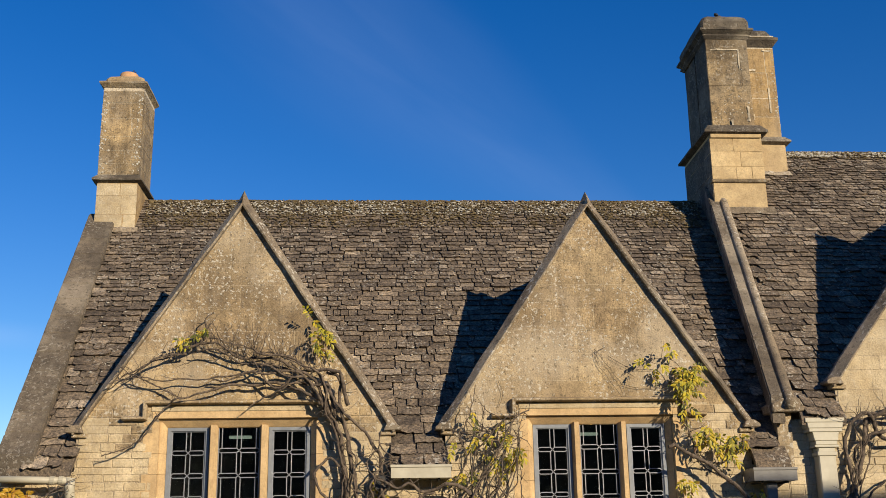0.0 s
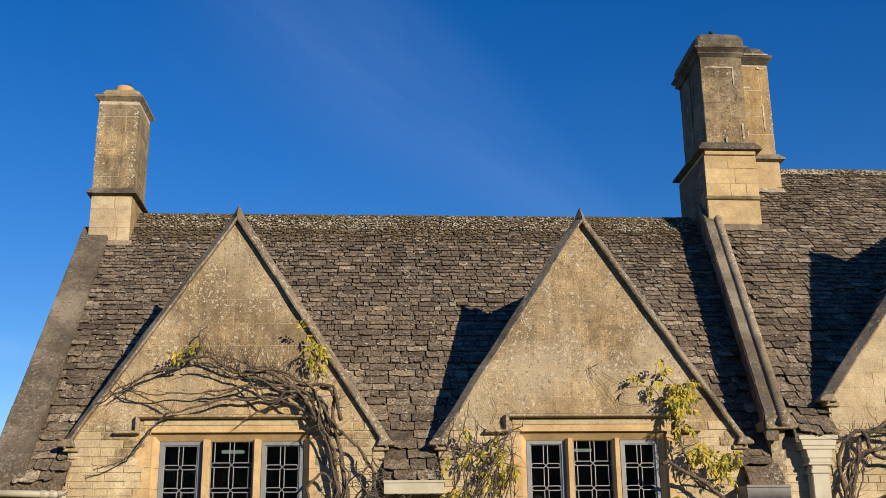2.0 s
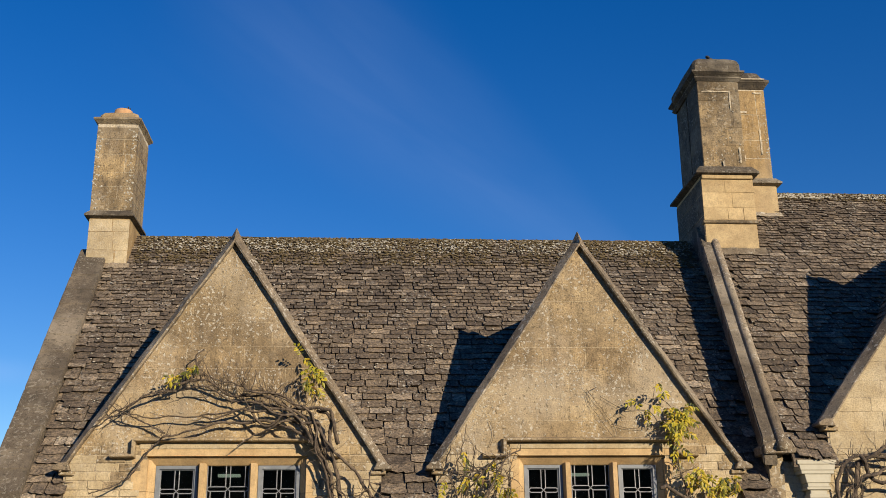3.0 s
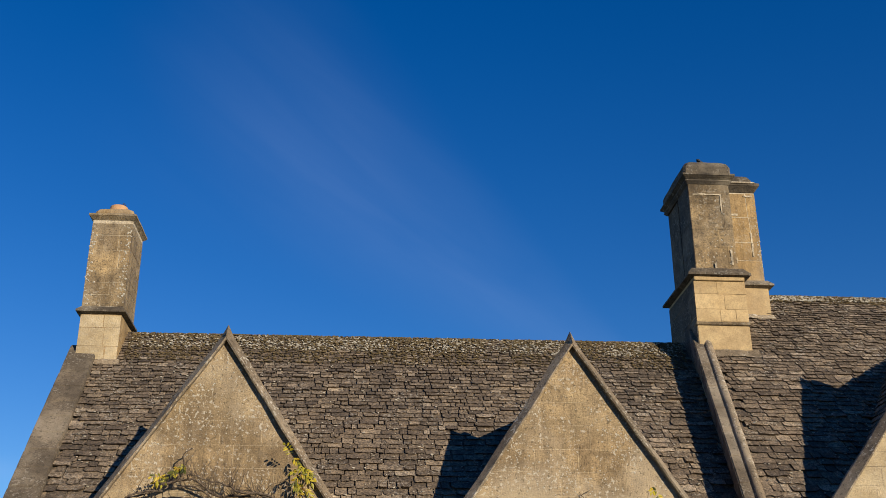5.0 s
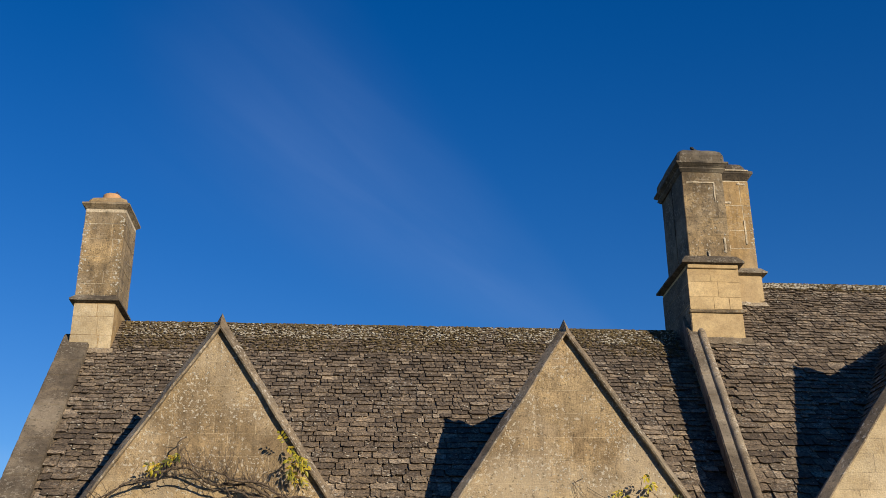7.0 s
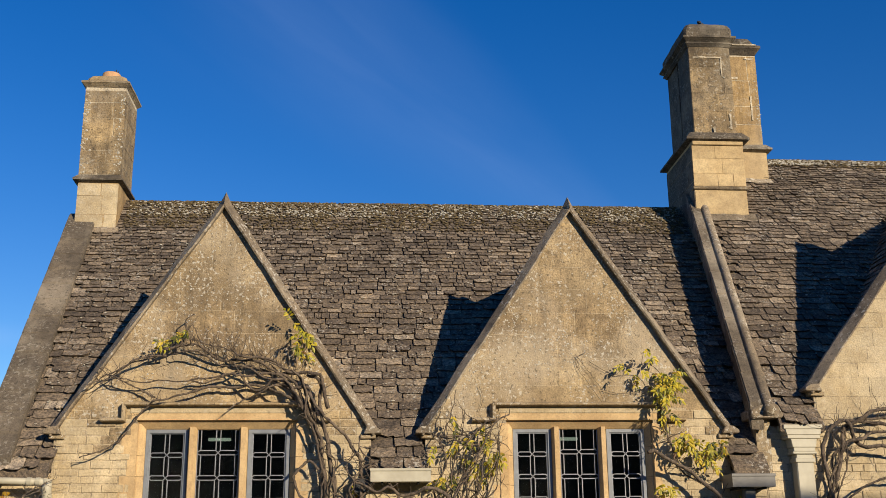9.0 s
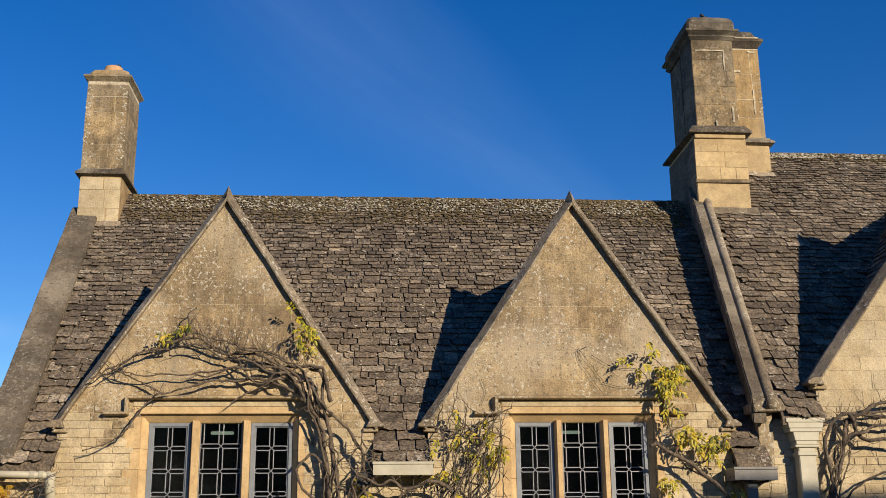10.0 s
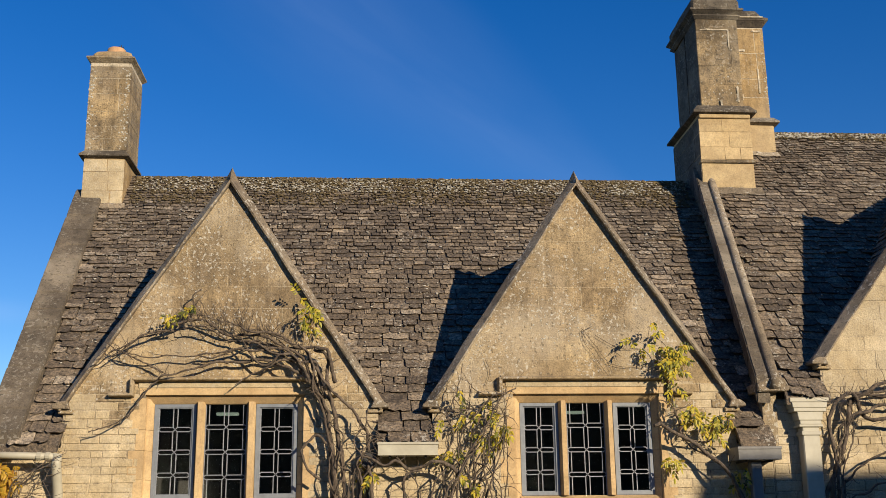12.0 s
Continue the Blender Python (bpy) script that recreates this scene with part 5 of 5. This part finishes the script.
vine_b = thing("climbing_vine", (1.1, -0.1, 0), "tangled vine with yellowing leaves between two windows", "vine", group="vines on the cottage front")
LB = []
for pts, r0, r1, dep in (
        ([(0.60, 0.0), (0.68, 1.5), (0.77, 2.05), (0.86, 2.26), (0.95, 2.46), (1.09, 2.68), (1.23, 2.88), (1.37, 3.17), (1.54, 3.26)], 0.030, 0.010, 0.20),
        ([(0.80, 0.0), (0.83, 2.05), (0.85, 2.31), (0.85, 2.53), (0.91, 2.79), (1.05, 2.93), (1.19, 3.11), (1.33, 3.22)], 0.024, 0.008, 0.14),
        ([(1.00, 0.0), (1.03, 2.05), (1.06, 2.26), (1.18, 2.46), (1.23, 2.72), (1.30, 2.92), (1.35, 3.13)], 0.022, 0.008, 0.16),
        ([(0.55, 0.8), (0.70, 2.05), (0.81, 2.22), (1.02, 2.53), (1.14, 2.72), (1.20, 2.95)], 0.024, 0.008, 0.22),
        ([(1.40, 1.2), (1.35, 2.04), (1.24, 2.26), (1.17, 2.35), (1.04, 2.39)], 0.014, 0.008, 0.14),
        ([(0.62, 3.04), (0.76, 3.02), (0.92, 3.02), (1.14, 3.06), (1.24, 3.17), (1.42, 3.24)], 0.007, 0.012, 0.16),
        ([(0.69, 2.98), (0.87, 2.99), (1.05, 3.08), (1.32, 2.97), (1.53, 2.91)], 0.010, 0.004, 0.18),
        ([(-0.30, 2.50), (-0.03, 2.36), (0.10, 2.42), (0.26, 2.33), (0.42, 2.35), (0.55, 2.40), (0.73, 2.35), (0.82, 2.29)], 0.018, 0.030, 0.24),
        ([(0.19, 0.9), (0.19, 2.01), (0.20, 2.23), (0.26, 2.29), (0.41, 2.32)], 0.024, 0.018, 0.22),
        ([(0.40, 1.2), (0.52, 2.01), (0.61, 2.22), (0.73, 2.35)], 0.018, 0.012, 0.20),
        ([(0.42, 0.9), (0.40, 1.85), (0.37, 2.14), (0.21, 2.34), (0.04, 2.60), (-0.13, 2.74)], 0.014, 0.006, 0.20)):
    LB.append(stem(vine_b, pts, r0, r1, 20.0 + len(LB), dep, 0.25))
rnd_b = random.Random(84)
for k in range(11):
    x, z = rnd_b.uniform(0.65, 1.35), rnd_b.uniform(1.5, 2.0)
    path = []
    for _ in range(rnd_b.randint(5, 7)):
        path.append((x, z))
        x = min(max(x + rnd_b.uniform(-0.08, 0.22), 0.62), 1.42)
        z += rnd_b.uniform(0.14, 0.34)
    LB.insert(0, stem(vine_b, path, rnd_b.uniform(0.010, 0.020), 0.005, 80.0 + k, rnd_b.uniform(0.08, 0.2), 0.4))
shoots(vine_b, LB[:15], 6, 0.36, 55, (0.1, 0, 0.3), 0.0048)
shoots(vine_b, LB[15:], 10, 0.45, 56, (-0.1, 0, 0.1), 0.0048)
foliage(vine_b, [(0.75, 2.51, 0.10, 5), (1.14, 2.61, 0.14, 3), (1.37, 2.81, 0.09, 6), (1.05, 2.68, 0.12, 2), (0.99, 2.20, 0.18, 3), (1.26, 3.10, 0.12, 4), (1.03, 2.97, 0.14, 4), (0.90, 3.22, 0.08, 2), (0.71, 2.87, 0.08, 2)], 62, M_LEAF)

vine_c = thing("climbing_vine", (4.35, -0.1, 0), "leafy yellow-green vine leaning across a window's corner", "vine", group="vines on the cottage front")
LC = []
for pts, r0, r1, dep in (
        ([(4.60, 0.0), (4.45, 1.5), (4.20, 2.04), (4.04, 2.29), (3.86, 2.47), (3.65, 2.62), (3.44, 2.73), (3.29, 2.83), (3.19, 2.81)], 0.040, 0.026, 0.22),
        ([(4.50, 0.0), (4.35, 1.6), (4.18, 2.17), (3.92, 2.41), (3.65, 2.59), (3.52, 2.96), (3.47, 3.21), (3.45, 3.37), (3.49, 3.69)], 0.024, 0.007, 0.16),
        ([(3.62, 2.66), (3.81, 2.62), (4.04, 2.71), (4.14, 2.81)], 0.016, 0.008, 0.14),
        ([(3.56, 2.69), (3.49, 3.0), (3.37, 3.12), (3.31, 3.15)], 0.014, 0.006, 0.12),
        ([(3.50, 3.60), (3.40, 3.82), (3.20, 3.90), (3.0, 3.86)], 0.006, 0.003, 0.14)):
    LC.append(stem(vine_c, pts, r0, r1, 30.0 + len(LC), dep, 0.25))
shoots(vine_c, LC[1:], 10, 0.32, 57, (0, 0, 0.2), 0.0045)
foliage(vine_c, [(3.47, 3.68, 0.12, 14), (3.60, 3.70, 0.09, 11), (3.53, 3.54, 0.10, 10), (3.16, 3.88, 0.08, 3), (3.02, 3.84, 0.05, 2), (3.34, 4.0, 0.07, 3), (3.69, 2.97, 0.12, 12), (3.89, 2.84, 0.13, 13), (4.08, 2.90, 0.10, 9), (3.46, 2.41, 0.08, 5), (4.28, 2.22, 0.10, 7), (3.54, 3.28, 0.06, 4)], 63, M_LEAF, 0.95)

vine_d = thing("climbing_vine", (5.5, -0.1, 0), "thick twisted bare vine beside the rain hopper", "vine", group="vines on the cottage front")
LD = []
for pts, r0, r1 in (
        ([(5.25, 0.0), (5.28, 1.5), (5.30, 1.97), (5.43, 2.28), (5.52, 2.52), (5.61, 2.80), (5.70, 3.08), (5.78, 3.14), (5.95, 3.24), (6.12, 3.32), (6.9, 3.4)], 0.052, 0.022),
        ([(5.35, 0.0), (5.36, 1.97), (5.47, 2.28), (5.42, 2.52), (5.39, 2.83), (5.47, 3.05), (5.62, 3.17), (5.75, 3.21), (6.3, 3.16)], 0.046, 0.024),
        ([(5.50, 0.4), (5.52, 1.97), (5.57, 2.15), (5.79, 2.37), (6.03, 2.49), (6.16, 2.52), (6.9, 2.6)], 0.026, 0.014),
        ([(5.70, 3.20), (5.75, 3.17), (5.82, 2.98), (5.94, 2.87), (6.12, 2.89), (6.9, 2.8)], 0.036, 0.020),
        ([(5.62, 2.80), (5.72, 2.95), (5.89, 2.98), (6.03, 3.05), (6.14, 3.06), (6.9, 3.1)], 0.030, 0.016),
        ([(5.44, 0.5), (5.44, 2.09), (5.55, 2.40), (5.51, 2.74), (5.65, 2.89), (5.71, 3.11), (5.91, 3.21), (6.6, 3.25)], 0.040, 0.014),
        ([(5.50, 1.5), (5.58, 1.94), (5.78, 2.0), (6.03, 2.12), (6.8, 2.2)], 0.020, 0.012)):
    LD.append(stem(vine_d, pts, r0, r1, 40.0 + len(LD), 0.13, 0.3))
rnd_d = random.Random(86)
for k in range(3):
    x, z = rnd_d.uniform(5.42, 5.62), 1.2
    path = []
    for _ in range(7):
        path.append((x, z))
        x = min(max(x + rnd_d.uniform(-0.14, 0.16), 5.40), 5.80)
        z += rnd_d.uniform(0.24, 0.36)
    LD.append(stem(vine_d, path, rnd_d.uniform(0.012, 0.030), 0.010, 100.0 + k, rnd_d.uniform(0.08, 0.22)))
shoots(vine_d, LD, 9, 0.42, 58, (0.1, 0, 0.35), 0.0048)

vine_e = thing("climbing_vine", (-4.1, -0.1, 0), "thin vine with golden leaves under the gutter", "vine", group="vines on the cottage front")
LE = []
for k, pts in enumerate(([(-4.2, 0.0), (-4.18, 1.89), (-4.02, 2.31), (-3.75, 2.50)], [(-4.0, 0.0), (-4.05, 1.89), (-3.92, 2.24), (-3.81, 2.42)], [(-4.4, 0.0), (-4.31, 1.90), (-4.14, 2.24), (-3.90, 2.34)])):
    LE.append(stem(vine_e, pts, 0.016, 0.005, 50.0 + k, 0.34))
shoots(vine_e, LE, 28, 0.42, 59, (0.1, 0, 0.35), 0.0045)
foliage(vine_e, [(-4.45, 2.36, 0.07, 16), (-4.43, 2.18, 0.06, 12), (-4.6, 2.3, 0.12, 14)], 64, M_GOLD, 1.3)

vine_f = thing("climbing_vine", (2.4, -0.03, 3.6), "a few thin dry tendrils clinging to the gable", "vine", group="vines on the cottage front")
v, f = [], []
for k, pts in enumerate(([(2.42, 4.02), (2.46, 3.85), (2.62, 3.62), (2.74, 3.45)], [(2.42, 4.04), (2.52, 3.92), (2.74, 3.60), (2.78, 3.46)], [(2.55, 4.06), (2.45, 4.0), (2.48, 3.85)], [(2.6, 3.95), (2.85, 3.82), (3.15, 3.78)], [(2.72, 3.60), (2.95, 3.56), (3.3, 3.58)], [(1.22, 3.66), (1.26, 3.50), (1.20, 3.32)])):
    line = curve_points([(x, -0.035, z) for x, z in pts])
    for p in line:
        w = Vector(noise.noise_vector(p * 6)) * 0.02
        p.x += w.x
        p.z += w.z
    tube(v, f, line, 0.0032, 0.0022, 4)
mesh_of("tendril", v, f, M_BARK, vine_f, stuff=True)


# ---- plain unseen blocks behind the viewer, added to shape the light ----
def light_block(name, x0, x1, y0, y1, eave, ridge):
    bm = bmesh.new()
    ym = (y0 + y1) / 2
    prism(bm, [(y0, 0.0), (y1, 0.0), (y1, eave), (ym, ridge), (y0, eave)], "x", x0, x1)
    tagged(part(name, bm, M_SOOTSHADE), "plain unseen block behind the viewer, added to hold back light", "building", kind="structure")


# added to hide low sky and lower the fill light
light_block("sky_block_south", -44, 52, -50, -43, 8.0, 12.0)
# added to cast the soft shade on the lower right wall
light_block("shade_block_east", 15.6, 34, -20, -14.1, 5.38, 9.23)


# ---- slates of the main roofs ----
ORG_A = Vector((HOUSE_A["x0"] - 0.3, EAVE_Y, HOUSE_A["eave"]))
lay_slates(roof_a, ORG_A, RIGHT, UP, 10.4, (HOUSE_A["ridge_y"] - EAVE_Y) / CP, outside_gables(HOUSE_A, GABLES[:2], -4.40, 4.72, -4.62, -0.05, LEAN), 300, 11)
ORG_B = Vector((HOUSE_B["x0"], EAVE_Y, HOUSE_B["eave"]))
lay_slates(roof_b, ORG_B, RIGHT, UP, 6.4, (HOUSE_B["ridge_y"] - EAVE_Y) / CP, outside_gables(HOUSE_B, GABLES[2:], 4.80, 11.1, None, LEAN), 260, 12, 0.175, 0.068)

# far slopes
for h, roof, xb, seed in ((HOUSE_A, roof_a, 4.7, 13), (HOUSE_B, roof_b, 11.1, 14)):
    lay_slates(roof, Vector((xb, 2 * h["ridge_y"] - EAVE_Y, h["eave"])), Vector((-1, 0, 0)), Vector((0, -CP, SP)), xb - h["x0"] - (0.2 if h is HOUSE_A else 0.75), (h["ridge_y"] - EAVE_Y) / CP, lambda p, w: True, 0, seed)

# ---- facing stones of the front walls ----
def face_wall(parent, x0, x1, top, gables, windows, seed, high_mat, joint=0.0028, high=(0.26, 0.36)):
    """Coursed stones proud of the mortar: rubble below, large close-jointed blocks in the gables."""
    rnd = random.Random(seed)
    z = 1.62
    while z < 7.0:
        hgt = rnd.uniform(0.07, 0.13) if z < 3.28 else rnd.uniform(*high)
        for xa, xb, gab in wall_spans(x0, x1, gables):
            if not gab and z > top:
                continue
            x = xa
            while x < xb - 0.02:
                w = rnd.uniform(0.13, 0.38) if z < 3.28 else rnd.uniform(0.45, 0.85)
                if xb - x - w < 0.12:
                    w = xb - x
                for p in trim_windows(x, min(x + w, xb), z, z + hgt, windows):
                    if gab:
                        p = under_gable(p, gab, 0.13)
                    else:
                        p = clip(p, 0.0, 1.0, top)
                    if len(p) < 3 or area(p) < 0.004:
                        continue
                    low = z < 3.28
                    j = 0.0055 if low else joint
                    cx, cz = sum(q[0] for q in p) / len(p), sum(q[1] for q in p) / len(p)
                    r = max(max(abs(q[0] - cx) for q in p), 0.05)
                    rz = max(max(abs(q[1] - cz) for q in p), 0.03)
                    p = [(cx + (q[0] - cx) * (1 - j / r) + rnd.uniform(-1, 1) * j * 0.7, cz + (q[1] - cz) * (1 - j / rz) + rnd.uniform(-1, 1) * j * 0.7) for q in p]
                    d = rnd.uniform(0.003, 0.013) if low else rnd.uniform(0.4, 0.9) * joint
                    bm = bmesh.new()
                    n = len(p)
                    bev = 0.005 if low else 0.0006
                    back = [bm.verts.new((q[0], 0.01, q[1])) for q in p]
                    mid = [bm.verts.new((q[0], -d + bev, q[1])) for q in p]
                    fr = [bm.verts.new((cx + (q[0] - cx) * (1 - bev / r), -d, cz + (q[1] - cz) * (1 - bev / rz))) for q in p]
                    for ra, rb in ((back, mid), (mid, fr)):
                        for i in range(n):
                            bm.faces.new((ra[i], ra[(i + 1) % n], rb[(i + 1) % n], rb[i]))
                    bm.faces.new(fr)
                    part("stone_block", bm, M_BLOCK if low and rnd.random() < (3.30 - z) / 0.55 else high_mat, parent)
                x += w
        z += hgt


def wall_spans(x0, x1, gables):
    xs = sorted({x0, x1, *(min(max(c + s * (h - 0.13), x0), x1) for c, h, _, _ in gables for s in (-1, 1))})
    for a, b in zip(xs, xs[1:]):
        yield a, b, next((g for g in gables if abs((a + b) / 2 - g[0]) < g[1] - 0.12), None)


def trim_windows(xa, xb, za, zb, windows):
    """What is left of a stone beside the window openings."""
    rect = [(xa, za), (xb, za), (xb, zb), (xa, zb)]
    for c, w, lo, hi in windows:
        l, r, b, t = c - w / 2 - 0.14, c + w / 2 + 0.14, lo - 0.13, hi + 0.245
        if xb <= l or xa >= r or zb <= b or za >= t:
            continue
        if za < t < zb and za > b:
            return [[(xa, t), (xb, t), (xb, zb), (xa, zb)]]
        res = []
        if xa < l:
            res.append([(xa, za), (l, za), (l, zb), (xa, zb)])
        if xb > r:
            res.append([(r, za), (xb, za), (xb, zb), (r, zb)])
        return res
    return [rect]


face_wall(wall_a, -4.68, 4.725, 2.60, GABLES[:2], WINDOWS, 21, M_GABLE)
face_wall(wall_b, 4.74, 7.6, 3.14, GABLES[2:], [], 22, M_BLOCK, 0.006, (0.17, 0.25))
